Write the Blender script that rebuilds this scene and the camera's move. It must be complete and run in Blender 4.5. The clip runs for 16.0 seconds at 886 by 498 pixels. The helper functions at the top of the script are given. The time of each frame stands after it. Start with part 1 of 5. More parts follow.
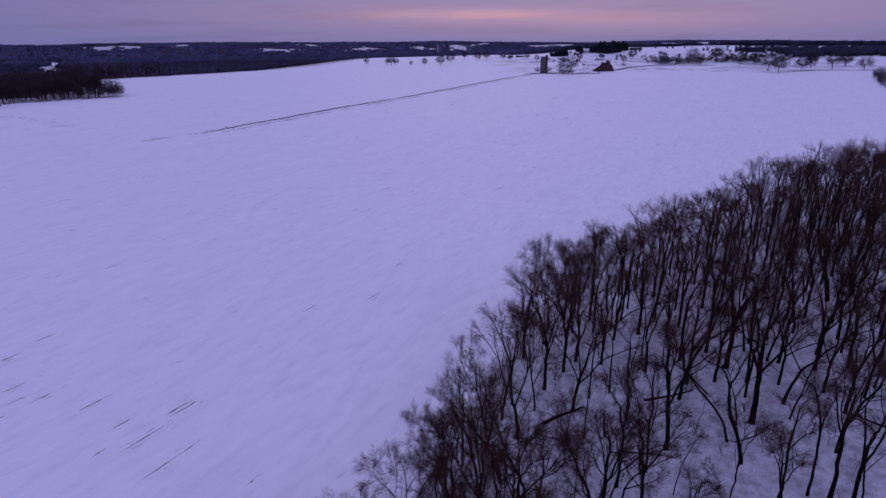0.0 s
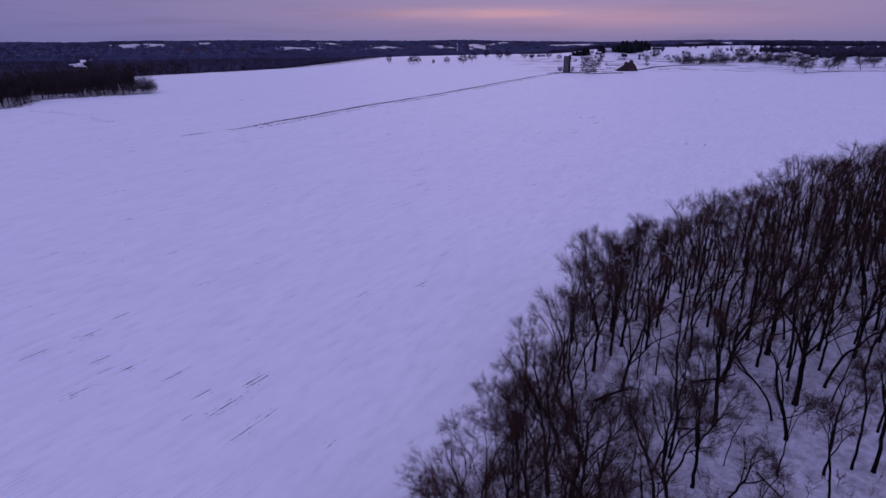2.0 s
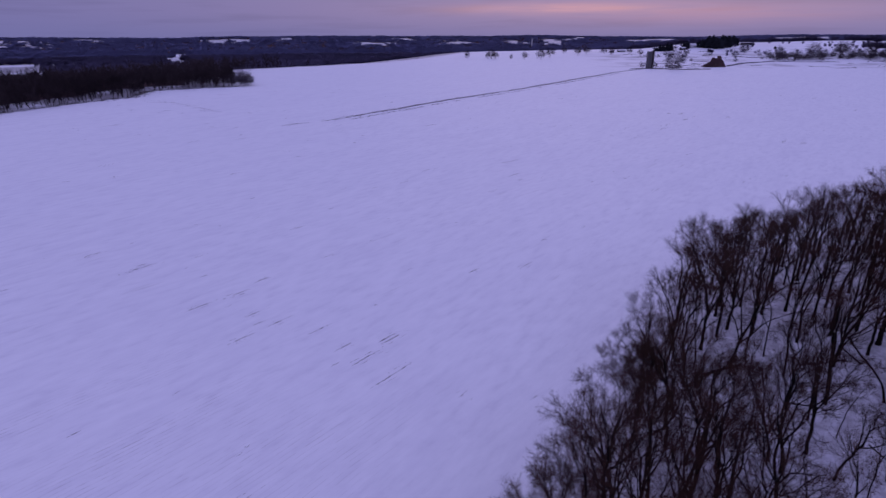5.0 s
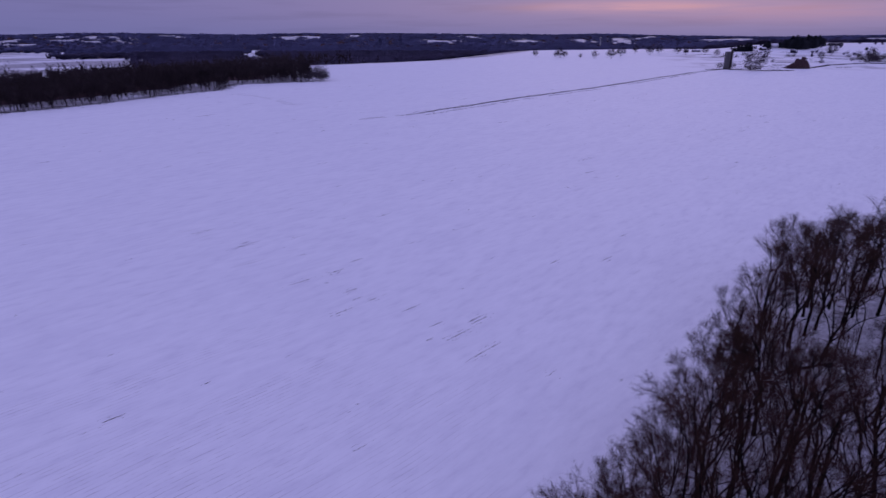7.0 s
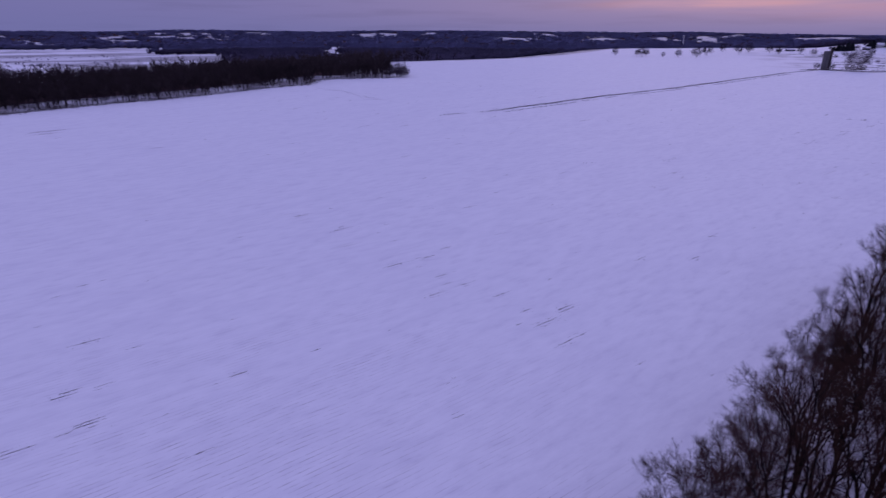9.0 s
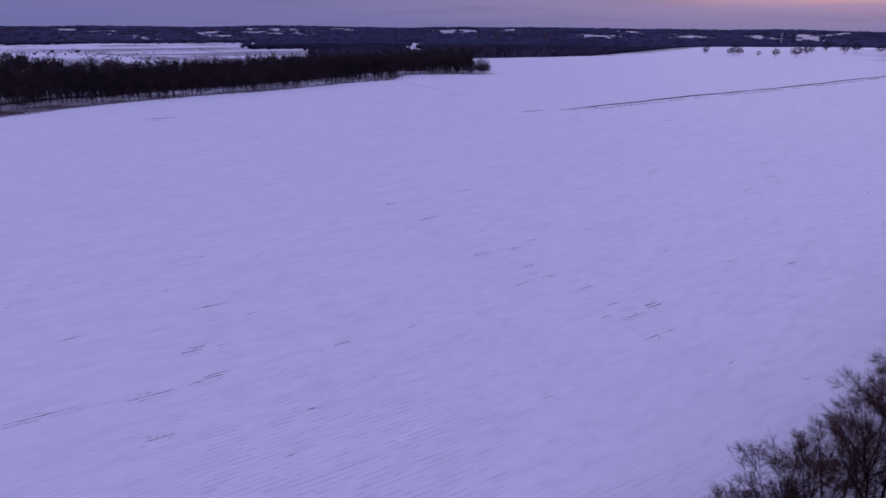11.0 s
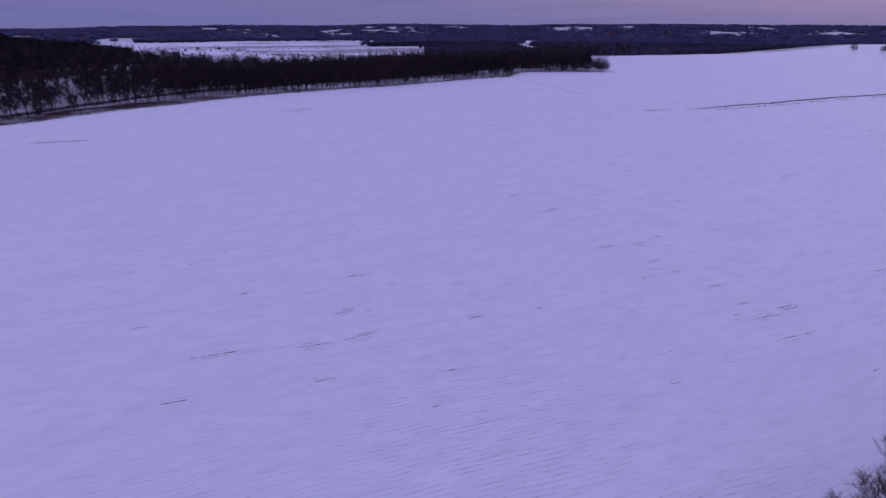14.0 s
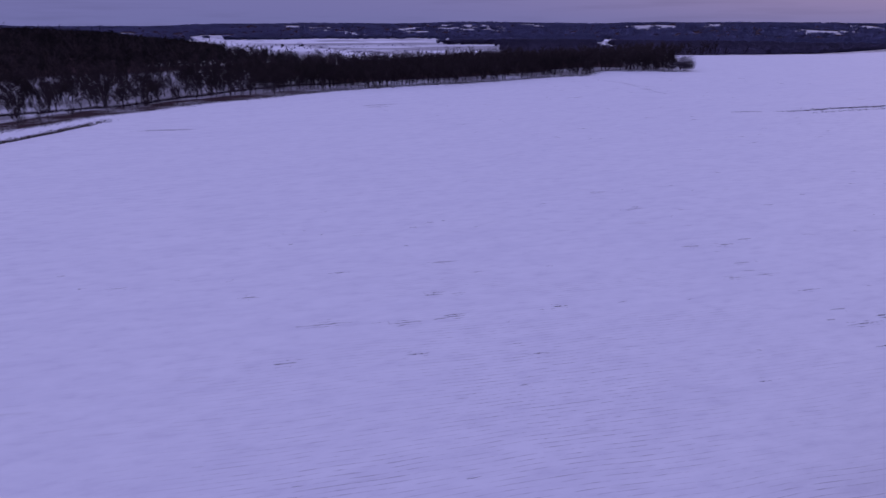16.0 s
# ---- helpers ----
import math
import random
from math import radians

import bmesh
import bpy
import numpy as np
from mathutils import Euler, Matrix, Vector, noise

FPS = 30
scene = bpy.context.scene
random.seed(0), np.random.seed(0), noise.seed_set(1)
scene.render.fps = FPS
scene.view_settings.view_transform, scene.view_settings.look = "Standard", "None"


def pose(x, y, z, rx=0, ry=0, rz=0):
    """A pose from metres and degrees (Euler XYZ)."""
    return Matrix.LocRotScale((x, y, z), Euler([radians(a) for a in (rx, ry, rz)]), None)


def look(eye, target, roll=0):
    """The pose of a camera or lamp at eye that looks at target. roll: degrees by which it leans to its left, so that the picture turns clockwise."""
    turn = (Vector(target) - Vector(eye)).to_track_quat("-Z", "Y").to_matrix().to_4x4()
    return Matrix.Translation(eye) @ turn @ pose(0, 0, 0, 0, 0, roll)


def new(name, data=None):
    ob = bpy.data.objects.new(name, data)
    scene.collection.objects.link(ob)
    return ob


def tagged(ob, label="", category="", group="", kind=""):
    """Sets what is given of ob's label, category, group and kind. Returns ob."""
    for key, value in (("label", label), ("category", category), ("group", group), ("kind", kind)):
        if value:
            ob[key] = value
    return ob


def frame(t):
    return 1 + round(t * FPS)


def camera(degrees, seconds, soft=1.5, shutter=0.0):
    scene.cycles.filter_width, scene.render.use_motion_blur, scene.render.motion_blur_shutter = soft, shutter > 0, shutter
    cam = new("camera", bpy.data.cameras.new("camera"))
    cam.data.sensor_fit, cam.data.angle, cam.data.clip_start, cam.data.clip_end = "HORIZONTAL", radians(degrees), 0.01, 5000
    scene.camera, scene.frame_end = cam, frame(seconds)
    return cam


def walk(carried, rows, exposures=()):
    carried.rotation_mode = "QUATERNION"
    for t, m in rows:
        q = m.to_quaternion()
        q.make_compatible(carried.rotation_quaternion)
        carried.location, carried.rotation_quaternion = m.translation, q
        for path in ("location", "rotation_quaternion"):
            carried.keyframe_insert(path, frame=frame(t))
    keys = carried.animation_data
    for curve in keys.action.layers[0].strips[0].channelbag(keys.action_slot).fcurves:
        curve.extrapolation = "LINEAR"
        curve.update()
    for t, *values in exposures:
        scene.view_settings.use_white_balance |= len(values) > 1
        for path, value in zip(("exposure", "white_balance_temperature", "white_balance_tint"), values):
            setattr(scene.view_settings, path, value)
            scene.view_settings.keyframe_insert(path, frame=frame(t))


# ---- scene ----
cam = camera(76.8, 16.0, soft=1.4, shutter=0.8)
PATH = [
    (0, (0.108, 0.288, 51.689), (0.102, 2.16, 50.984), -0.3),
    (0.5, (-1.595, -1.202, 51.729), (-1.604, 0.669, 51.024), -0.2),
    (1, (-3.287, -2.651, 51.768), (-3.301, -0.779, 51.063), -0.1),
    (1.5, (-4.968, -4.129, 51.81), (-5.003, -2.258, 51.104), -0.1),
    (2, (-6.658, -5.691, 51.855), (-6.719, -3.821, 51.147), -0.1),
    (2.5, (-8.32, -7.314, 51.899), (-8.41, -5.446, 51.189), 0.0),
    (3, (-9.909, -9.002, 51.932), (-10.034, -7.137, 51.221), -0.0),
    (3.5, (-11.446, -10.748, 51.956), (-11.608, -8.886, 51.243), -0.1),
    (4, (-12.922, -12.573, 51.975), (-13.124, -10.717, 51.259), -0.2),
    (6.5, (-19.943, -22.18, 52.093), (-20.371, -20.366, 51.367), 0.0),
    (7, (-21.151, -24.074, 52.094), (-21.631, -22.274, 51.367), 0.1),
    (7.5, (-22.2, -25.924, 52.093), (-22.735, -24.139, 51.364), 0.2),
    (8, (-23.148, -27.725, 52.091), (-23.735, -25.958, 51.359), 0.1),
    (8.5, (-24.011, -29.466, 52.097), (-24.651, -27.719, 51.364), 0.0),
    (9, (-24.796, -31.162, 52.113), (-25.493, -29.437, 51.378), 0.2),
    (9.5, (-25.499, -32.836, 52.137), (-26.253, -31.137, 51.399), 0.1),
    (10, (-26.049, -34.522, 52.162), (-26.858, -32.849, 51.421), 0.2),
    (12.5, (-27.738, -43.038, 52.295), (-28.798, -41.518, 51.543), 0.3),
    (13, (-27.949, -44.727, 52.286), (-29.057, -43.242, 51.533), 0.2),
    (13.5, (-28.063, -46.394, 52.258), (-29.217, -44.945, 51.504), 0.1),
    (14, (-28.106, -48.069, 52.226), (-29.303, -46.656, 51.472), 0.0),
    (14.5, (-28.087, -49.771, 52.203), (-29.326, -48.395, 51.449), -0.1),
    (15, (-28.028, -51.542, 52.195), (-29.31, -50.207, 51.439), -0.1),
    (15.5, (-27.938, -53.391, 52.198), (-29.262, -52.097, 51.442), -0.2),
    (16, (-27.825, -55.315, 52.207), (-29.187, -54.062, 51.447), -0.0),
]
walk(cam, [(t, look(eye, target, roll)) for t, eye, target, roll in PATH])

# ---- sky and light ----
SUNSET = 3.0                      # degrees to the right of straight ahead (+y)


def node(nt, kind, **inputs):
    """A node with its inputs set by name (spaces written as _) or linked."""
    n = nt.nodes.new(kind)
    for key, value in inputs.items():
        sock = n.inputs[int(key[1:])] if key[0] == "i" and key[1:].isdigit() else n.inputs[key.replace("_", " ")]
        if isinstance(value, bpy.types.NodeSocket):
            nt.links.new(value, sock)
        else:
            sock.default_value = value
    return n


def calc(nt, op, a, b=0.0, c=0.0):
    n = node(nt, "ShaderNodeMath", i0=a, i1=b, i2=c)
    n.operation = op
    return n.outputs[0]


def mix(nt, f, a, b, blend="MIX"):
    n = nt.nodes.new("ShaderNodeMix")
    n.data_type, n.blend_type = "RGBA", blend
    for i, v in ((0, f), (6, a), (7, b)):
        if isinstance(v, bpy.types.NodeSocket):
            nt.links.new(v, n.inputs[i])
        else:
            n.inputs[i].default_value = v
    return n.outputs[2]


def ramp(nt, f, stops):
    n = nt.nodes.new("ShaderNodeValToRGB")
    nt.links.new(f, n.inputs[0])
    e = n.color_ramp.elements
    while len(e) < len(stops):
        e.new(1.0)
    for el, (p, c) in zip(e, stops):
        el.position, el.color = p, (*c, 1) if len(c) == 3 else c
    return n.outputs[0]


def make_world():
    w = bpy.data.worlds.new("dusk_sky")
    scene.world = w
    w.use_nodes = True
    nt = w.node_tree
    nt.nodes.clear()
    way = nt.nodes.new("ShaderNodeTexCoord").outputs["Generated"]
    xyz = node(nt, "ShaderNodeSeparateXYZ", i0=way)
    x, y, z = xyz.outputs
    sky = nt.nodes.new("ShaderNodeTexSky")
    sky.sky_type, sky.sun_disc = "NISHITA", False
    sky.sun_elevation, sky.sun_rotation = radians(-2.0), radians(SUNSET)
    sky.air_density, sky.dust_density, sky.ozone_density = 1.0, 2.0, 3.0
    # the cloud sheet: grey-lavender at the horizon, brighter blue-violet overhead
    up = calc(nt, "MAXIMUM", z, 0.0)
    cloud = ramp(nt, up, [(0.0, SKY_LOW), (0.045, SKY_MID), (0.16, SKY_HIGH), (0.45, SKY_TOP), (1.0, SKY_TOP)])
    # sunset glow: a low band round the sun's azimuth
    az = calc(nt, "SUBTRACT", calc(nt, "ARCTAN2", x, y), radians(SUNSET))
    wide = calc(nt, "POWER", 2.718, calc(nt, "MULTIPLY", calc(nt, "POWER", calc(nt, "ABSOLUTE", calc(nt, "DIVIDE", calc(nt, "SUBTRACT", az, radians(9)), radians(40))), 2.0), -1.0))
    core = calc(nt, "POWER", 2.718, calc(nt, "MULTIPLY", calc(nt, "POWER", calc(nt, "ABSOLUTE", calc(nt, "DIVIDE", az, radians(9))), 2.0), -1.0))
    low = calc(nt, "POWER", 2.718, calc(nt, "MULTIPLY", calc(nt, "POWER", calc(nt, "ABSOLUTE", calc(nt, "DIVIDE", calc(nt, "SUBTRACT", z, 0.040), 0.050)), 2.0), -1.0))
    band = calc(nt, "POWER", 2.718, calc(nt, "MULTIPLY", calc(nt, "POWER", calc(nt, "ABSOLUTE", calc(nt, "DIVIDE", calc(nt, "SUBTRACT", z, 0.036), 0.0085)), 2.0), -1.0))
    side = calc(nt, "POWER", 2.718, calc(nt, "MULTIPLY", calc(nt, "POWER", calc(nt, "ABSOLUTE", calc(nt, "DIVIDE", calc(nt, "SUBTRACT", az, radians(13)), radians(10))), 2.0), -1.0))
    under = calc(nt, "POWER", 2.718, calc(nt, "MULTIPLY", calc(nt, "POWER", calc(nt, "ABSOLUTE", calc(nt, "DIVIDE", calc(nt, "SUBTRACT", z, 0.026), 0.012)), 2.0), -1.0))
    # cloud streaks lie flat, so they are stretched along the horizon
    flat = node(nt, "ShaderNodeCombineXYZ", i0=calc(nt, "MULTIPLY", az, 5.0), i1=calc(nt, "MULTIPLY", z, 75.0), i2=0.3)
    streak = node(nt, "ShaderNodeTexNoise", Vector=flat.outputs[0], Scale=1.0, Detail=4.0, Roughness=0.55).outputs[0]
    torn = calc(nt, "MULTIPLY", calc(nt, "SUBTRACT", streak, 0.22), 2.0)
    c = mix(nt, calc(nt, "MULTIPLY", calc(nt, "MULTIPLY", wide, low), 0.68), cloud, GLOW_PINK)
    c = mix(nt, calc(nt, "MULTIPLY", calc(nt, "MULTIPLY", core, band), torn), c, GLOW_CORE)
    c = mix(nt, calc(nt, "MULTIPLY", calc(nt, "MULTIPLY", calc(nt, "MULTIPLY", side, under), torn), 0.6), c, GLOW_SIDE)
    c = mix(nt, calc(nt, "MULTIPLY", calc(nt, "SUBTRACT", streak, 0.5), 0.5), c, (0.0, 0.0, 0.0, 1), "MIX")
    sky_bg = node(nt, "ShaderNodeBackground", Color=sky.outputs[0], Strength=0.05)
    cloud_bg = node(nt, "ShaderNodeBackground", Color=c, Strength=0.95)
    add = node(nt, "ShaderNodeAddShader", i0=sky_bg.outputs[0], i1=cloud_bg.outputs[0])
    node(nt, "ShaderNodeOutputWorld", Surface=add.outputs[0])


SKY_LOW, SKY_MID = (0.166, 0.165, 0.392), (0.178, 0.171, 0.408)
SKY_HIGH, SKY_TOP = (0.265, 0.252, 0.53), (0.388, 0.378, 0.795)
GLOW_PINK, GLOW_CORE, GLOW_SIDE = (0.43, 0.30, 0.46, 1), (0.78, 0.40, 0.43, 1), (0.60, 0.32, 0.42, 1)
make_world()
sun = new("sun", bpy.data.lights.new("sun", "SUN"))
sun.data.energy, sun.data.angle, sun.data.color = 0.48, radians(30), (1.0, 0.72, 0.72)
sun.matrix_world = look((0, 0, 0), (-math.sin(radians(SUNSET)), -math.cos(radians(SUNSET)), -math.tan(radians(9))))


# ---- materials ----
def material(name, rough=0.8, metal=0.0, spec=0.3):
    m = bpy.data.materials.new(name)
    m.use_nodes = True
    nt = m.node_tree
    b = nt.nodes["Principled BSDF"]
    b.inputs["Roughness"].default_value, b.inputs["Metallic"].default_value = rough, metal
    b.inputs["Specular IOR Level"].default_value = spec
    return m, nt, b


def coords(nt, scale=(1, 1, 1), turn=0.0):
    tc = nt.nodes.new("ShaderNodeTexCoord").outputs["Object"]
    # turned first, then stretched along the turned axes
    r = nt.nodes.new("ShaderNodeVectorRotate")
    r.rotation_type = "Z_AXIS"
    nt.links.new(tc, r.inputs["Vector"])
    r.inputs["Angle"].default_value = turn
    s = node(nt, "ShaderNodeVectorMath", i0=r.outputs[0], i1=scale)
    s.operation = "MULTIPLY"
    return s.outputs[0]


def noise_tex(nt, vec, scale, detail=3.0, rough=0.5):
    return node(nt, "ShaderNodeTexNoise", Vector=vec, Scale=scale, Detail=detail, Roughness=rough).outputs[0]


def bump(nt, b, height, strength, distance):
    n = node(nt, "ShaderNodeBump", Height=height, Strength=strength, Distance=distance)
    nt.links.new(n.outputs[0], b.inputs["Normal"])
    return n


def grainy(name, dark, light, scale, rough=0.85, stretch=(1, 1, 1), relief=0.3, depth=0.02, spread=0.15, spec=0.2, even=0.0):
    """A surface of two tones, mottled at two scales and toned apart from object to object."""
    m, nt, b = material(name, rough, spec=spec)
    v = coords(nt, stretch)
    fine, coarse = noise_tex(nt, v, scale, 5.0, 0.65), noise_tex(nt, v, scale * 0.13, 3.0)
    f = calc(nt, "ADD", calc(nt, "MULTIPLY", fine, 0.6), calc(nt, "MULTIPLY", coarse, 0.4))
    c = ramp(nt, f, [(0.3, dark), (0.7, light)])
    info = nt.nodes.new("ShaderNodeObjectInfo").outputs["Random"]
    tone = calc(nt, "ADD", calc(nt, "MULTIPLY", info, 2 * spread), 1.0 - spread)
    hsv = node(nt, "ShaderNodeHueSaturation", Color=c, Value=tone)
    nt.links.new(hsv.outputs[0], b.inputs["Base Color"])
    n = bump(nt, b, fine, relief, depth)
    if even:
        # slivers that stand for sheaves of finer twigs are shaded as a mass
        mass = node(nt, "ShaderNodeVectorMath", i0=n.outputs[0], i1=(0.0, 0.0, even))
        mass.operation = "ADD"
        level = node(nt, "ShaderNodeVectorMath", i0=mass.outputs[0])
        level.operation = "NORMALIZE"
        nt.links.new(level.outputs[0], b.inputs["Normal"])
    return m


ROW = radians(58)                 # the crop rows' direction in plan


def make_snow():
    m, nt, b = material("snow_ground", 0.75, spec=0.25)
    b.inputs["Subsurface Weight"].default_value = 0.0
    along = coords(nt, (0.34, 1.0, 1.0), -ROW)          # long drifts along the rows
    wide = coords(nt, (1, 1, 1), -ROW)
    drift = noise_tex(nt, along, 0.55, 5.0, 0.6)
    ripple = noise_tex(nt, along, 1.3, 4.0, 0.6)
    big = noise_tex(nt, wide, 0.012, 3.0)
    patch = noise_tex(nt, along, 0.05, 3.0, 0.55)
    # snow, a little greyer where the drift noise is low
    lee = noise_tex(nt, coords(nt, (0.3, 1.0, 1.0), -ROW - 0.12), 0.15, 6.0, 0.66)
    snow = ramp(nt, drift, [(0.30, (0.75, 0.74, 0.79)), (0.44, (0.825, 0.82, 0.855)), (0.62, (0.87, 0.865, 0.895))])
    snow = mix(nt, ramp(nt, lee, [(0.34, (0.34, 0.34, 0.34)), (0.52, (0.05, 0.05, 0.05)), (0.62, (0, 0, 0))]), snow, (0.70, 0.69, 0.76, 1))
    snow = mix(nt, calc(nt, "MULTIPLY", big, 0.3), snow, (0.76, 0.75, 0.82, 1))
    # faint rows of stubble that come through where the snow lies thin
    sep = node(nt, "ShaderNodeSeparateXYZ", i0=wide)
    wob = calc(nt, "ADD", sep.outputs[1], calc(nt, "MULTIPLY", noise_tex(nt, wide, 0.03, 2.0), 3.0))
    row = calc(nt, "ABSOLUTE", calc(nt, "SUBTRACT", calc(nt, "FRACT", calc(nt, "DIVIDE", wob, 0.84)), 0.5))
    line = node(nt, "ShaderNodeMapRange", Value=row, i1=0.10, i2=0.03, i3=0.0, i4=1.0).outputs[0]
    broken = node(nt, "ShaderNodeMapRange", Value=noise_tex(nt, coords(nt, (0.14, 1, 1), -ROW), 2.2, 4.0, 0.75), i1=0.44, i2=0.60, i3=0.0, i4=1.0).outputs[0]
    thin = node(nt, "ShaderNodeMapRange", Value=patch, i1=0.43, i2=0.64, i3=0.0, i4=1.0).outputs[0]
    # only the ploughed near field has rows, plainest where the wind has thinned the snow by the wood
    pos = node(nt, "ShaderNodeSeparateXYZ", i0=coords(nt))
    away = calc(nt, "SQRT", calc(nt, "ADD", calc(nt, "POWER", calc(nt, "ABSOLUTE", calc(nt, "ADD", pos.outputs[0], 68.0)), 2.0), calc(nt, "POWER", calc(nt, "ABSOLUTE", calc(nt, "SUBTRACT", pos.outputs[1], 4.0)), 2.0)))
    bare = node(nt, "ShaderNodeMapRange", Value=calc(nt, "ADD", away, calc(nt, "MULTIPLY", patch, 24.0)), i1=48.0, i2=22.0, i3=0.0, i4=0.85).outputs[0]
    thin = calc(nt, "MAXIMUM", thin, bare)
    stretch = node(nt, "ShaderNodeMapRange", Value=calc(nt, "ADD", away, calc(nt, "MULTIPLY", patch, 24.0)), i1=78.0, i2=48.0, i3=0.12, i4=1.0).outputs[0]
    cover = calc(nt, "MULTIPLY", calc(nt, "MULTIPLY", calc(nt, "MULTIPLY", line, broken), thin), stretch)
    near = node(nt, "ShaderNodeMapRange", Value=pos.outputs[1], i1=260.0, i2=60.0, i3=0.0, i4=1.0).outputs[0]
    cover = calc(nt, "MULTIPLY", calc(nt, "MULTIPLY", cover, near), 0.62)
    # scoured dashes of bare soil
    dash = noise_tex(nt, coords(nt, (0.10, 0.8, 1), -ROW), 0.75, 3.0, 0.6)
    dash = node(nt, "ShaderNodeMapRange", Value=dash, i1=0.64, i2=0.80, i3=0.0, i4=0.2).outputs[0]
    cover = calc(nt, "MAXIMUM", cover, calc(nt, "MULTIPLY", dash, calc(nt, "ADD", thin, 0.15)))
    col = mix(nt, cover, snow, (0.13, 0.10, 0.09, 1))
    # meadow and crop land in the valley: brown where the grass stands through, and darkened for wood shade and far haze
    att = nt.nodes.new("ShaderNodeAttribute")
    att.attribute_name = "litter_shade_haze"
    spot = node(nt, "ShaderNodeMapRange", Value=noise_tex(nt, wide, 0.5, 6.0, 0.75), i1=0.38, i2=0.62, i3=0.25, i4=1.0).outputs[0]
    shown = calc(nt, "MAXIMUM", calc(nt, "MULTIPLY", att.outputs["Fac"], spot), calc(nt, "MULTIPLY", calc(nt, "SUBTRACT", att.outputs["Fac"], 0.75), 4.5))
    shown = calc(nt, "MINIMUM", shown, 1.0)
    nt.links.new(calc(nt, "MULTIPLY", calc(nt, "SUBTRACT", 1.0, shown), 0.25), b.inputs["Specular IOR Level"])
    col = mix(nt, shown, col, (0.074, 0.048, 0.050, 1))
    nt.links.new(col, b.inputs["Base Color"])
    h = calc(nt, "ADD", drift, calc(nt, "MULTIPLY", ripple, 0.25))
    bump(nt, b, h, 0.36, 0.25)
    return m


SNOW = make_snow()
BARK = grainy("oak_bark", (0.004, 0.0025, 0.002), (0.015, 0.0095, 0.008), 6.0, 0.92, (1, 1, 0.25), 0.8, 0.03, 0.25, 0.1)
TWIG = grainy("bare_twigs", (0.026, 0.011, 0.008), (0.074, 0.036, 0.027), 1.2, 0.9, relief=0.1, spread=0.25, spec=0.1)
FAR_TWIG = grainy("valley_twigs", (0.021, 0.015, 0.017), (0.062, 0.045, 0.049), 0.08, 0.95, relief=0.1, spread=0.2, spec=0.05, even=0.8)
BRUSH = grainy("red_brown_brush", (0.050, 0.022, 0.016), (0.125, 0.060, 0.045), 1.2, 0.9, relief=0.1, spread=0.25, spec=0.1)
# mid-distance twigs: aerial haze is mixed into the base colour
HAZE_TWIG = grainy("haze_tinted_twigs", (0.086, 0.076, 0.132), (0.150, 0.130, 0.220), 0.012, 0.95, relief=0.1, spec=0.05, even=5.0)
HILL_TWIG = grainy("dark_hill_twigs", (0.010, 0.008, 0.009), (0.032, 0.025, 0.027), 0.08, 0.95, relief=0.1, spread=0.2, spec=0.05, even=0.8)
# open-grown trees and shrubs: colour paled to violet-grey to stand for haze
PASTURE_HAZE_TWIG = grainy("haze_tinted_pasture_twigs", (0.046, 0.036, 0.048), (0.110, 0.088, 0.112), 0.08, 0.95, relief=0.1, spread=0.2, spec=0.05, even=1.5)
# farthest woods: the blue of distance haze is put into this colour
FAR_HAZE_TWIG = grainy("haze_tinted_far_woods", (0.125, 0.128, 0.250), (0.200, 0.203, 0.375), 0.004, 0.95, relief=0.1, spec=0.05, even=7.0)
NEEDLE = grainy("conifer_needles", (0.020, 0.022, 0.028), (0.046, 0.050, 0.060), 1.5, 0.9, relief=0.4, spec=0.1)
WEED = grainy("dead_weeds", (0.032, 0.024, 0.023), (0.095, 0.072, 0.064), 0.8, 0.95, relief=0.2, spec=0.1)
SOIL = grainy("bare_soil", (0.055, 0.040, 0.036), (0.15, 0.115, 0.10), 2.0, 0.95, relief=0.5, spec=0.1)
CONCRETE = grainy("silo_concrete", (0.055, 0.052, 0.056), (0.15, 0.14, 0.145), 0.6, 0.9, (1, 1, 0.3))
STEEL = grainy("rusty_steel", (0.02, 0.016, 0.018), (0.06, 0.045, 0.045), 1.0, 0.6)
BRICK = grainy("weathered_barn_wall", (0.030, 0.018, 0.020), (0.090, 0.050, 0.052), 1.2, 0.9)
PLANK = grainy("grey_barn_boards", (0.05, 0.035, 0.035), (0.13, 0.095, 0.09), 1.0, 0.9, (1, 1, 0.2))
WHITE = grainy("white_clapboard", (0.45, 0.44, 0.46), (0.62, 0.61, 0.62), 0.8, 0.7)
ROOF = grainy("snowy_roof", (0.55, 0.54, 0.58), (0.75, 0.74, 0.78), 0.5, 0.8)
SHED = grainy("dark_shed_wall", (0.03, 0.028, 0.035), (0.07, 0.06, 0.07), 0.7, 0.85)
GLASS, _nt, _b = material("dark_window", 0.15, spec=0.5)
_b.inputs["Base Color"].default_value = (0.015, 0.016, 0.022, 1)


# ---- the lie of the land ----
#<terrain
def smooth(a, b, v):
    t = np.clip((np.asarray(v, float) - a) / (b - a), 0, 1)
    return t * t * (3 - 2 * t)


def lattice(x, y, seed):
    n = np.sin(np.floor(x) * 127.1 + np.floor(y) * 311.7 + seed * 74.7) * 43758.5453
    return n - np.floor(n)


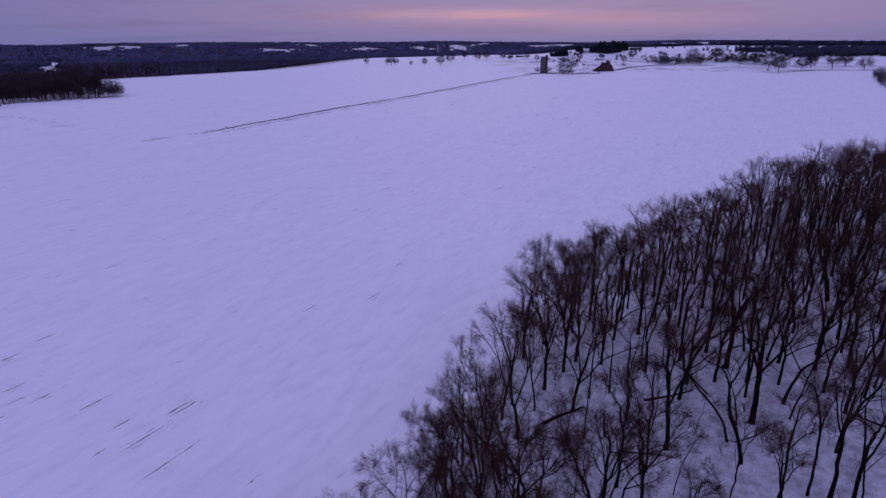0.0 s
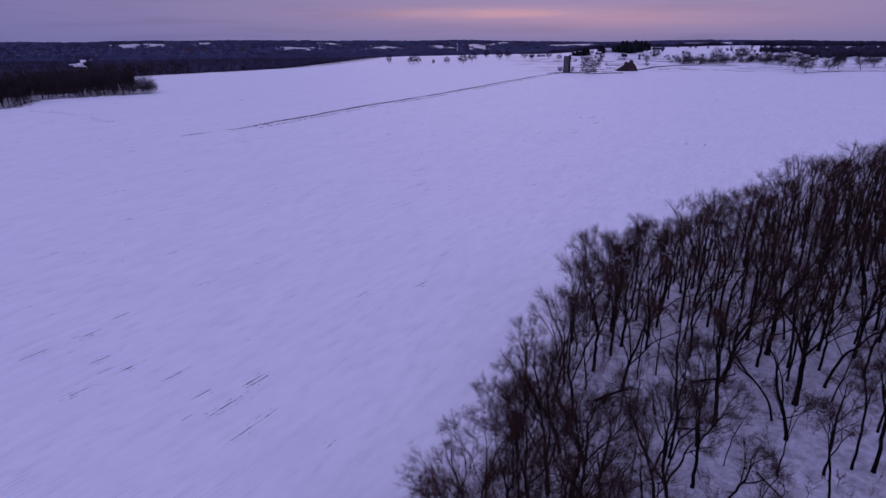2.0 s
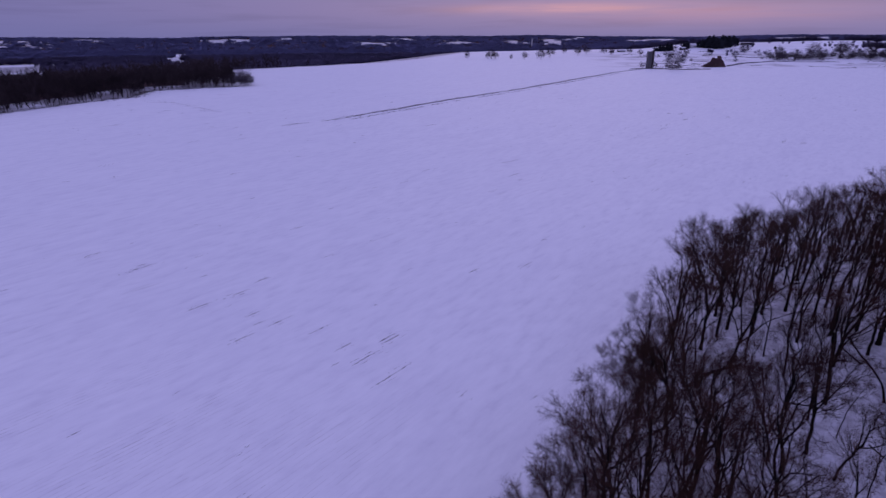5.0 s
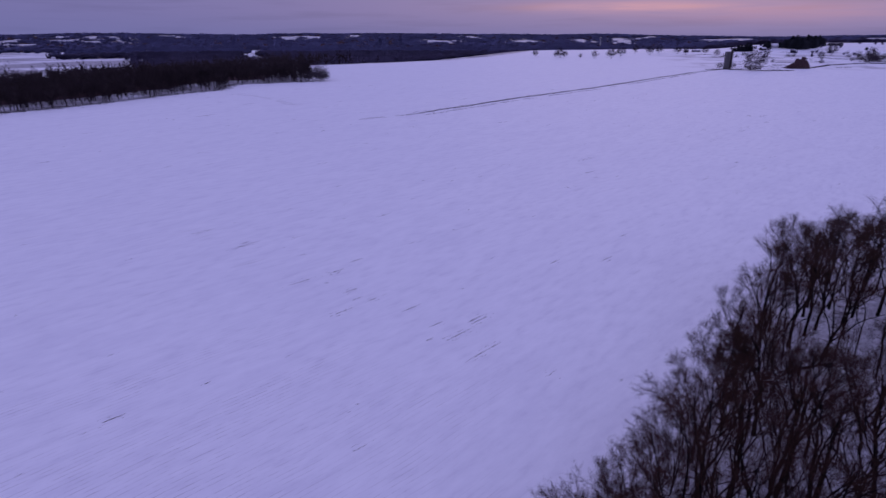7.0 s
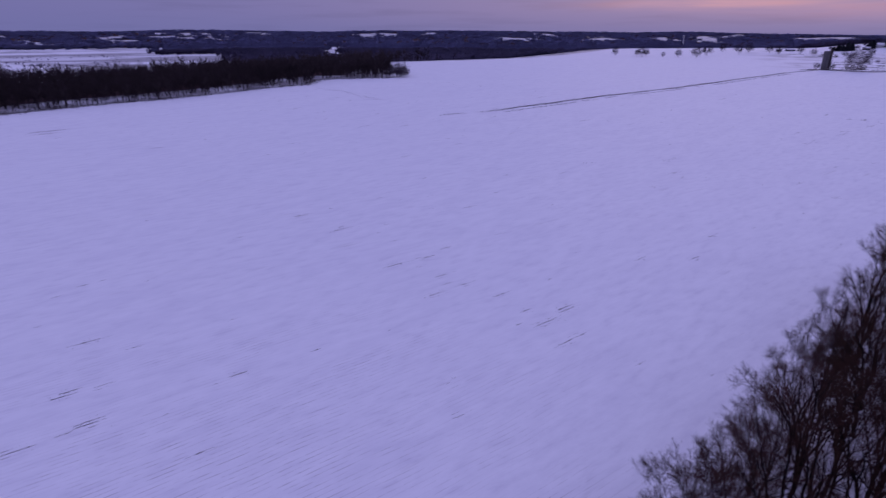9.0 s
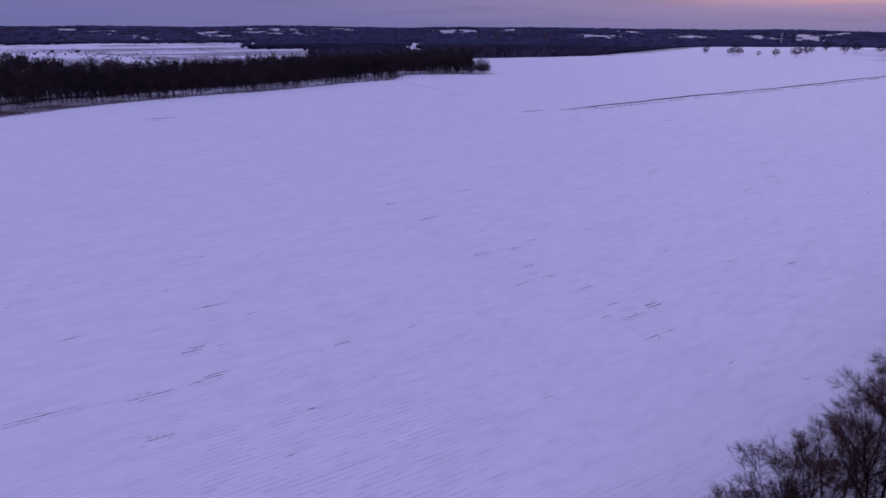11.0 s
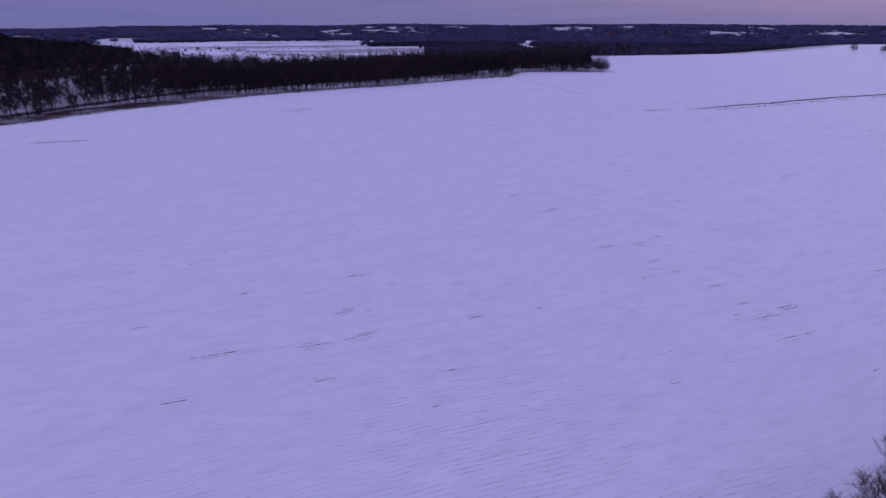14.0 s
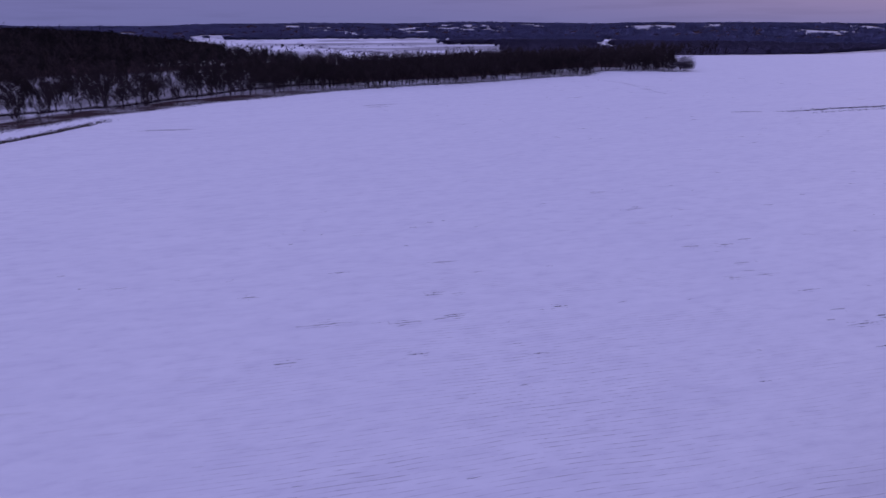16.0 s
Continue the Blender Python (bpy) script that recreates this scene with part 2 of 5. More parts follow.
def vnoise(x, y, seed=0):
    """Smooth noise from 0 to 1, one cell to the unit."""
    x, y = np.asarray(x, float), np.asarray(y, float)
    fx, fy = x - np.floor(x), y - np.floor(y)
    fx, fy = fx * fx * (3 - 2 * fx), fy * fy * (3 - 2 * fy)
    a, b = lattice(x, y, seed), lattice(x + 1, y, seed)
    c, d = lattice(x, y + 1, seed), lattice(x + 1, y + 1, seed)
    return (a * (1 - fx) + b * fx) * (1 - fy) + (c * (1 - fx) + d * fx) * fy


def fnoise(x, y, seed=0):
    return vnoise(x, y, seed) * 0.55 + vnoise(x * 2.1, y * 2.1, seed + 3) * 0.3 + vnoise(x * 4.3, y * 4.3, seed + 7) * 0.15


# the field's edge above the valley, from the near hedge round the wood's corner and along the crest
EDGE = [(-300, -1500), (-372, -320), (-392, -70), (-412, -5), (-427, 20), (-433, 66), (-438, 100), (-434, 130), (-432, 165), (-424, 208), (-411, 250),
        (-386, 287), (-366, 335), (-354, 375), (-332, 408), (-348, 452), (-287, 496),
        (-330, 575), (-380, 650), (-392, 700), (-340, 745), (-236, 860), (-190, 1010), (-150, 1220), (60, 1380), (420, 1480), (900, 1560), (3000, 1700)]


def edge_distance(x, y):
    """Metres beyond the field's edge; negative on the field."""
    x, y = np.asarray(x, float), np.asarray(y, float)
    best, side = np.full(x.shape, 1e9), np.ones(x.shape)
    inside = np.zeros(x.shape, bool)
    ring = EDGE + [(3000, -1500)]
    for (ax, ay), (bx, by) in zip(ring, ring[1:] + ring[:1]):
        cross = ((ay > y) != (by > y)) & (x < (bx - ax) * (y - ay) / (by - ay + 1e-9) + ax)
        inside ^= cross
    for (ax, ay), (bx, by) in zip(EDGE, EDGE[1:]):
        dx, dy = bx - ax, by - ay
        t = np.clip(((x - ax) * dx + (y - ay) * dy) / (dx * dx + dy * dy), 0, 1)
        best = np.minimum(best, np.hypot(x - ax - t * dx, y - ay - t * dy))
    return np.where(inside, -best, best)


WOOD = [(40, -4), (8, -2), (-20, 4), (-23.5, 9), (-23, 14), (-19, 20.5), (-15.8, 26), (-12.2, 35), (-6.8, 46.5), (-1.8, 57.5), (3.5, 68.5), (7.5, 78.5),
        (13, 91.5), (16.5, 98.5), (24, 104.5), (40, 120), (58, 133), (91, 160), (127, 180), (150, 190), (230, 195), (230, -4)]


def within(ring, x, y):
    inside = False
    for (ax, ay), (bx, by) in zip(ring, ring[1:] + ring[:1]):
        if (ay > y) != (by > y) and x < (bx - ax) * (y - ay) / (by - ay) + ax:
            inside = not inside
    return inside


def in_wood(x, y):
    return within(WOOD, x, y)


def in_sight(x, y):
    """The stretch of the wood that is grown with trees."""
    return x < 0.745 * y + 24 if y > 34 else x < 0.5 * y + 8


def land(x, y):
    x, y = np.asarray(x, float), np.asarray(y, float)
    r = np.hypot(x, y)
    az = np.degrees(np.arctan2(x, y))
    up = np.clip(y - 60, 0, None)
    z = 0.0128 * np.minimum(up, 1150)
    z = z - 0.014 * np.clip(-x - 130, 0, None) * (1 - smooth(150, 480, y)) * (1 - smooth(500, 1500, -x))
    z = z + 1.5 * smooth(0, 60, x - 0.45 * y + 20) * (1 - smooth(150, 260, r))
    # the farm's rising ground
    z = z + 14 * smooth(860, 1500, y) * smooth(7, 16, az)
    z = z + (fnoise(x / 170, y / 170, 5) - 0.5) * 9 * smooth(780, 1050, y) * smooth(0, 10, az)
    # the valley
    d = edge_distance(x, y)
    floor = -19 + (fnoise(x / 400, y / 400, 2) - 0.5) * 10
    z = z + (floor - z) * smooth(-0.04, 1, d / (330 + 290 * (1 - smooth(520, 700, y)))) * (1 - 0.75 * smooth(5, 25, az) * smooth(1000, 1500, y))
    z = z + 47 * np.exp(-(((x + 1080) / 330) ** 2 + ((y - 60) / 300) ** 2))
    z = z + 16 * np.exp(-(((x + 1150) / 260) ** 2 + ((y - 560) / 130) ** 2))
    # far ridges
    far = 17 - 12 * smooth(-50, -76, az) + (fnoise(x / 900, y / 900, 9) - 0.5) * 34
    z = z + (far - z) * smooth(2300, 4300, r)
    z = z + (fnoise(x / 60, y / 60, 4) - 0.5) * 1.0 * smooth(20, 250, r)
    return z
#terrain>


def ground_at(x, y):
    return float(land(np.array([x]), np.array([y]))[0])


# ---- mesh helpers ----
def mesh_from(name, verts, faces, mat, smooth_shade=False):
    """A mesh from arrays: faces are rows of three or four indices, or a list of both."""
    me = bpy.data.meshes.new(name)
    verts = np.asarray(verts, np.float32).reshape(-1, 3)
    groups = faces if isinstance(faces, list) else [faces]
    loops = np.concatenate([np.asarray(g, np.int32).ravel() for g in groups])
    sizes = np.concatenate([np.full(len(g), np.asarray(g).shape[1], np.int32) for g in groups])
    me.vertices.add(len(verts))
    me.vertices.foreach_set("co", verts.ravel())
    me.loops.add(len(loops))
    me.loops.foreach_set("vertex_index", loops)
    me.polygons.add(len(sizes))
    me.polygons.foreach_set("loop_start", np.concatenate([[0], np.cumsum(sizes)[:-1]]).astype(np.int32))
    me.polygons.foreach_set("use_smooth", np.full(len(sizes), smooth_shade))
    me.update(calc_edges=True)
    me.validate()
    me.materials.append(mat)
    return me


def child(name, me, parent, label=""):
    ob = new(name, me)
    ob.parent = parent
    return tagged(ob, label) if label else ob


def part(name, bm, mat, parent, label="", bevel=0.0):
    if bevel:
        bmesh.ops.bevel(bm, geom=bm.edges[:], offset=bevel, segments=1, affect="EDGES")
    me = bpy.data.meshes.new(name)
    bm.to_mesh(me)
    bm.free()
    me.materials.append(mat)
    return child(name, me, parent, label)


def thing(name, x, y, z, turn, label, category, group="", kind=""):
    ob = new(name)
    ob.matrix_basis = pose(x, y, z, 0, 0, turn)
    return tagged(ob, label, category, group, kind)


def box(bm, cx, cy, cz, sx, sy, sz, m=None):
    g = bmesh.ops.create_cube(bm, size=1.0)["verts"]
    bmesh.ops.scale(bm, vec=(sx, sy, sz), verts=g)
    bmesh.ops.translate(bm, vec=(cx, cy, cz), verts=g)
    if m is not None:
        bmesh.ops.transform(bm, matrix=m, verts=g)
    return g


class Pile:
    """Tubes and spikes gathered into one mesh."""

    def __init__(self):
        self.v, self.q, self.t, self.n = [], [], [], 0

    def tube(self, pts, radii, sides, closed_tip=True):
        pts = np.asarray(pts, float)
        k = len(pts)
        way = np.gradient(pts, axis=0)
        way /= np.linalg.norm(way, axis=1)[:, None] + 1e-9
        ref = np.array([1.0, 0, 0]) if abs(way[0][0]) < 0.8 else np.array([0, 1.0, 0])
        u = np.cross(way, ref)
        u /= np.linalg.norm(u, axis=1)[:, None] + 1e-9
        w = np.cross(way, u)
        a = np.linspace(0, 2 * np.pi, sides, endpoint=False)
        ring = pts[:, None] + np.asarray(radii)[:, None, None] * (np.cos(a)[None, :, None] * u[:, None] + np.sin(a)[None, :, None] * w[:, None])
        self.v.append(ring.reshape(-1, 3))
        i = np.arange(sides)
        j = (i + 1) % sides
        for s in range(k - 1):
            o, p = self.n + s * sides, self.n + (s + 1) * sides
            self.q.append(np.stack([o + i, o + j, p + j, p + i], 1))
        self.n += k * sides

    def spikes(self, base, tip, radius):
        """Three-sided twigs that run to a point."""
        base, tip = np.asarray(base, float), np.asarray(tip, float)
        way = tip - base
        way /= np.linalg.norm(way, axis=1)[:, None] + 1e-9
        ref = np.where(np.abs(way[:, :1]) < 0.8, np.array([[1.0, 0, 0]]), np.array([[0, 1.0, 0]]))
        u = np.cross(way, ref)
        u /= np.linalg.norm(u, axis=1)[:, None] + 1e-9
        w = np.cross(way, u)
        r = np.broadcast_to(np.asarray(radius, float), (len(base),))[:, None]
        corners = [base + r * (np.cos(a) * u + np.sin(a) * w) for a in (0, 2.094, 4.189)]
        self.v.append(np.stack([*corners, tip], 1).reshape(-1, 3))
        o = self.n + 4 * np.arange(len(base))[:, None]
        for tri in ((0, 1, 3), (1, 2, 3), (2, 0, 3)):
            self.t.append(o + np.array(tri))
        self.n += 4 * len(base)

    def blades(self, base, tip, width, rng):
        """The finest twigs: slivers that run to a point."""
        base, tip = np.asarray(base, float), np.asarray(tip, float)
        u = np.cross(tip - base, rng.normal(0, 1, base.shape))
        u /= np.linalg.norm(u, axis=1)[:, None] + 1e-9
        self.v.append(np.stack([base - u * width / 2, base + u * width / 2, tip], 1).reshape(-1, 3))
        self.t.append(self.n + 3 * np.arange(len(base))[:, None] + np.arange(3))
        self.n += 3 * len(base)

    def data(self):
        faces = []
        if self.q:
            faces.append(np.concatenate(self.q))
        if self.t:
            faces.append(np.concatenate(self.t))
        return np.concatenate(self.v), faces

    def mesh(self, name, mat):
        v, f = self.data()
        return mesh_from(name, v, f, mat, True)


def unit(v):
    return v / (np.linalg.norm(v) + 1e-9)


def limb(rng, start, way, length, steps, wander, lift):
    """A bent line of points that grows from start along way and turns upward by lift."""
    pts, d = [np.array(start, float)], unit(np.array(way, float))
    for _ in range(steps):
        d = unit(d + rng.normal(0, wander, 3) + np.array([0, 0, lift]))
        pts.append(pts[-1] + d * length / steps)
    return np.array(pts)


def aside(rng, way, angle):
    """A direction at that angle (radians) from way, turned round it by chance."""
    way = unit(way)
    ref = np.array([1.0, 0, 0]) if abs(way[0]) < 0.8 else np.array([0, 1.0, 0])
    u = unit(np.cross(way, ref))
    w = np.cross(way, u)
    a = rng.uniform(0, 2 * np.pi)
    return np.cos(angle) * way + np.sin(angle) * (np.cos(a) * u + np.sin(a) * w)


def along(pts, f):
    k = f * (len(pts) - 1)
    i = min(int(k), len(pts) - 2)
    return pts[i] + (k - i) * (pts[i + 1] - pts[i]), unit(pts[i + 1] - pts[i])


def bow(rng, a, b, way, bend, steps, kink):
    """A line of points from a to b that sets out along way, with small kinks."""
    a, b = np.asarray(a, float), np.asarray(b, float)
    ln = np.linalg.norm(b - a)
    c = a + unit(np.asarray(way, float)) * ln * bend
    t = np.linspace(0, 1, steps + 1)[:, None]
    pts = (1 - t) ** 2 * a + 2 * t * (1 - t) * c + t * t * b
    pts[1:-1] += rng.normal(0, kink * ln, (steps - 1, 3))
    return pts


def around(way, angle, az):
    """The direction at that angle (radians) from way, turned round it to az."""
    way = unit(way)
    ref = np.array([1.0, 0, 0]) if abs(way[0]) < 0.8 else np.array([0, 1.0, 0])
    u = unit(np.cross(way, ref))
    w = np.cross(way, u)
    return np.cos(angle) * way + np.sin(angle) * (np.cos(az) * u + np.sin(az) * w)


def bare_tree(seed, height, girth, fork=0.4, lean=(0.0, 0.0), forks=3, spread=0.46, fine=1.0, low=0, twig_r=0.0085, lateral=0.8):
    """Trunk with its boughs, and crown of a leafless forest tree, as two Piles, its foot at the origin.
    A clean trunk that leans by so many metres at its fork, boughs that fork again and again, and twigs at their ends alone."""
    g = np.random.default_rng(seed)
    trunk, crown = Pile(), Pile()
    top = np.array([lean[0], lean[1], fork * height])
    pts = bow(g, (0, 0, -0.4), top, (lean[0] * 0.12, lean[1] * 0.12, top[2] * 0.6), 0.5, 7, 0.007)
    r = girth / 2
    trunk.tube(pts, r * np.array([1.45, 1.08, 1.0, 0.95, 0.92, 0.9, 0.88, 0.88]), 8)
    rest = height - top[2]
    lengths = rest * np.array([0.46, 0.29, 0.20, 0.13]) * 1.04

    def twigs(p, n):
        for f in np.linspace(0.25, 1.0, n):
            q, w = along(p, min(1.0, f))
            w = unit(w + g.normal(0, 0.58, 3) + np.array([0, 0, 0.12]))
            e = q + w * g.uniform(0.6, 1.1) * height / 16
            crown.spikes([q], [e], twig_r * 0.85)
            k = max(4, int(7 * fine))
            u = g.uniform(0.05, 1.0, (k, 1))
            q4 = q + (e - q) * u
            d4 = w + g.normal(0, 0.65, (k, 3))
            d4 /= np.linalg.norm(d4, axis=1)[:, None]
            crown.blades(q4, q4 + d4 * g.uniform(0.25, 0.65, (k, 1)), twig_r * 1.7, g)

    def grow(start, way, level, rad):
        steps = (6, 5, 4, 3)[level]
        p = limb(g, start, way, lengths[level] * g.uniform(0.88, 1.1), steps, 0.085 + 0.025 * level, (0.07, 0.05, 0.03, 0.03)[level])
        rad = max(rad, 0.014)
        trunk.tube(p, rad * np.linspace(1.0, 0.72 if level < 3 else 0.35, steps + 1), (6, 5, 4, 3)[level])
        d = unit(p[-1] - p[-2])
        if level < 3:
            n, az = 2 + (g.random() < 0.42), g.uniform(0, 6.28)
            out = unit(p[-1] * np.array([1, 1, 0]) - np.array([lean[0], lean[1], 0]) + np.array([0, 0, 0.01]))
            for k in range(n):
                w = around(d, g.uniform(0.08, 0.26) if k == 0 else g.uniform(0.38, 0.66), az + 6.28 * k / n + g.normal(0, 0.3))
                grow(p[-1] - d * 0.04, unit(w + 0.20 * out + np.array([0, 0, 0.06])), level + 1, rad * 0.72 * (0.9 if k == 0 else g.uniform(0.55, 0.75)))
            for f in g.uniform(0.3, 0.92, int(round((1, 2, 2)[level] * lateral))):
                q, w0 = along(p, f)
                grow(q, aside(g, w0, g.uniform(0.5, 0.95)), 3, rad * 0.34)
        if level >= 2:
            twigs(p, max(3, int((6 if level == 2 else 11) * fine)))

    way, az0 = unit(pts[-1] - pts[-2]), g.uniform(0, 6.28)
    for k in range(forks):
        w = around(unit(way + np.array([0, 0, 0.5])), (g.uniform(0.15, 0.5) if k == 0 else g.uniform(0.8, 1.3)) * spread, az0 + 6.28 * k / forks + g.normal(0, 0.25))
        grow(pts[-1] - way * (g.uniform(0.0, 0.22) * top[2] if k else 0.05), w, 0, r * (0.8 if k == 0 else g.uniform(0.42, 0.6)))
    for k in range(low):
        # a long thin bough that arches out from the trunk
        q, w0 = along(pts, g.uniform(0.35, 0.8))
        b = limb(g, q, around((0, 0, 1), g.uniform(0.8, 1.15), az0 + 2.2 * k), rest * g.uniform(0.4, 0.55), 6, 0.09, 0.05)
        trunk.tube(b, max(r * 0.3, 0.03) * np.linspace(1, 0.4, 7), 4)
        for f in (0.55, 0.8, 1.0):
            q2, w2 = along(b, f)
            grow(q2, aside(g, w2, 0.45), 3, r * 0.16)
    return trunk, crown


def plant(name, kinds, n, x, y, turn, size, label, group, category="tree", sink=0.0):
    """A tree of one of the kinds: an Empty at its foot with a trunk, branches and twigs."""
    ob = new(name)
    ob.matrix_basis = pose(x, y, ground_at(x, y) - sink, 0, 0, turn) @ Matrix.Diagonal((size, size, size, 1))
    for key, me in kinds[n]:
        child(key, me, ob)
    return tagged(ob, label, category, group)


def tree_kinds(specs, bark, twigs, grow=bare_tree):
    out = []
    for spec in specs:
        t, w = grow(**spec)
        out.append([("trunk", t.mesh("trunk", bark)), ("crown", w.mesh("crown", twigs))])
    return out


def scatter(variants, xs, ys, zs, sizes, turns, picks, tall=None):
    """One mesh's arrays from many turned, scaled copies of the variants' arrays."""
    vs, fs, base = [], {}, 0
    tall = sizes if tall is None else tall
    for k, (v, faces) in enumerate(variants):
        sel = np.where(picks == k)[0]
        if not len(sel):
            continue
        c, s = np.cos(turns[sel])[:, None], np.sin(turns[sel])[:, None]
        px = sizes[sel][:, None] * (v[:, 0] * c - v[:, 1] * s) + xs[sel][:, None]
        py = sizes[sel][:, None] * (v[:, 0] * s + v[:, 1] * c) + ys[sel][:, None]
        pz = tall[sel][:, None] * v[:, 2] + zs[sel][:, None]
        vs.append(np.stack([px, py, pz], 2).reshape(-1, 3))
        for f in faces:
            g = (f[None] + (base + len(v) * np.arange(len(sel)))[:, None, None]).reshape(-1, f.shape[1])
            fs.setdefault(f.shape[1], []).append(g)
        base += len(v) * len(sel)
    return np.concatenate(vs), [np.concatenate(g) for g in fs.values()]


# ---- the ground, one sheet to the horizon ----
# snow-covered fields between the far woods: from and to what bearing (degrees) and distance
FIELDS = [(-62.6, -61.0, 3565, 4150), (-61.2, -58.9, 3354, 3900), (-58.6, -56.8, 2758, 3250), (-48.9, -42.8, 3169, 4300), (-41.0, -38.3, 3865, 4450),
          (-30.8, -26.8, 3382, 3850), (-52.6, -50.4, 3093, 3600), (-72.0, -68.2, 1900, 2850), (-69.6, -66.2, 1650, 2350), (-63.2, -61.2, 3632, 4100), (-51.4, -50.2, 2965, 3550),
          (-24.4, -22.6, 3754, 4300), (-17.6, -13.8, 3093, 3600), (-13.9, -11.6, 3698, 4400), (-9.8, -6.2, 3137, 3800), (-2.2, -0.9, 3193, 3700),
          (-0.2, 3.0, 3176, 3800), (2.8, 4.6, 3820, 4600), (-78.0, -76.1, 2921, 3350)]


def far_fields(x, y):
    """1 on the open fields among the far woods, with ragged sides and copses."""
    r, az = np.hypot(x, y), np.degrees(np.arctan2(x, y))
    r2 = r + 320 * (fnoise(az / 2.6, r / 900, 111) - 0.5)
    az2 = az + 4.0 * (fnoise(az * 0.35, r / 150, 112) - 0.5)
    free = np.zeros(np.shape(r))
    for a0, a1, r0, r1 in FIELDS:
        free = np.maximum(free, (az2 > a0) & (az2 < a1) & (r2 > r0) & (r2 < r1))
    copse = fnoise(az * 0.8, r / 130, 113) > 0.60
    return free * np.where(copse, 0.0, 1.0)


def wood_density(x, y):
    """Where woods stand beyond the fields, 0 to 1."""
    d, r = edge_distance(x, y), np.hypot(x, y)
    az = np.degrees(np.arctan2(x, y))
    f = fnoise(x / 260, y / 260, 81)
    # the wood above the valley, deep and close behind the corner, open towards the near end
    open_end = 1 - smooth(-78, -62, az)
    start = 17 * (1 - smooth(-72, -60, az))
    strip = smooth(2, 8, d - start) * (1 - smooth(300, 380, d)) * (1 - 0.58 * open_end * (1 - smooth(170, 260, d + 120 * (f - 0.5))))
    strip = strip * (y < 760) * (y > -350) * (x < -250)
    # the wooded valley behind the crest
    valley = smooth(120, 220, d) * smooth(0.36, 0.40, f + 0.22) * (1 - smooth(2000, 2500, r)) * np.maximum(smooth(-46, -38, az), smooth(-50, -47, az) * smooth(1750, 1850, r)) * (1 - smooth(10, 16, az))
    # the near wooded hill
    hill = smooth(0.22, 0.4, np.exp(-(((x + 1080) / 380) ** 2 + ((y - 40) / 340) ** 2)) + 0.25 * (f - 0.5)) * (1 - smooth(-74, -70, az) * smooth(900, 1000, r))
    low2 = (1 - smooth(-76, -70, az)) * smooth(0.47, 0.53, f) * smooth(900, 1000, r) * (1 - smooth(2300, 2600, r))
    # far ridges: woods and long fields by turns
    f2 = 0.75 * vnoise(az / 5.5 + 40, r / 330, 91) + 0.25 * vnoise(az / 2.3, r / 150, 92)
    ridge = smooth(2300, 2500, r) * np.where(az < 8, 1.0, smooth(0.32, 0.35, f2))
    # woods on the right beyond the farm
    right = smooth(27.5, 31, az + 12 * (fnoise(x / 60, y / 60, 83) - 0.5)) * smooth(1075, 1100, y) * (1 - smooth(1240, 1280, y) * smooth(1480, 1420, y)) * (1 - smooth(1600, 1700, y))
    rows = smooth(4, 12, az) * smooth(1400, 1500, y) * smooth(0.52, 0.56, fnoise(x / 300, y / 90, 95)) * (1 - smooth(2400, 2500, r))
    band = smooth(-14, -10, az) * (1 - smooth(15, 20, az)) * smooth(1560, 1650, y) * (1 - smooth(2200, 2400, r))
    clearing = (np.abs(az + 33.6 + 0.5 * np.sin(r / 90)) < 1.3 * fnoise(az * 1.1, r / 160, 87) + 0.2) & (np.abs(r - 1980) < 420)
    return np.where(clearing | (far_fields(x, y) > 0.5), 0, np.maximum.reduce([strip, valley, hill, low2, ridge, right, rows, band]))


def hedge_density(x, y):
    """Hedgerows and scrub on the rising ground behind the farm."""
    az = np.degrees(np.arctan2(x, y))
    lines = np.maximum.reduce([smooth(14, 6, np.abs(y - y0 - 0.12 * x + 30 * np.sin(x / 70 + y0))) for y0 in (1010, 1090, 1190, 1330, 1480)])
    return lines * smooth(9, 12, az) * smooth(31, 28, az) * 0.42 * smooth(0.42, 0.5, fnoise(x / 45, y / 45, 97))


def scrub_density(x, y):
    """Scrub and small trees about the hamlet on the valley floor."""
    az, r = np.degrees(np.arctan2(x, y)), np.hypot(x, y)
    return smooth(0.48, 0.58, fnoise(az / 4 + 3, r / 90, 99)) * smooth(-74, -70, az) * smooth(-50, -56, az) * smooth(880, 1000, r) * smooth(2000, 1700, r) * 0.16


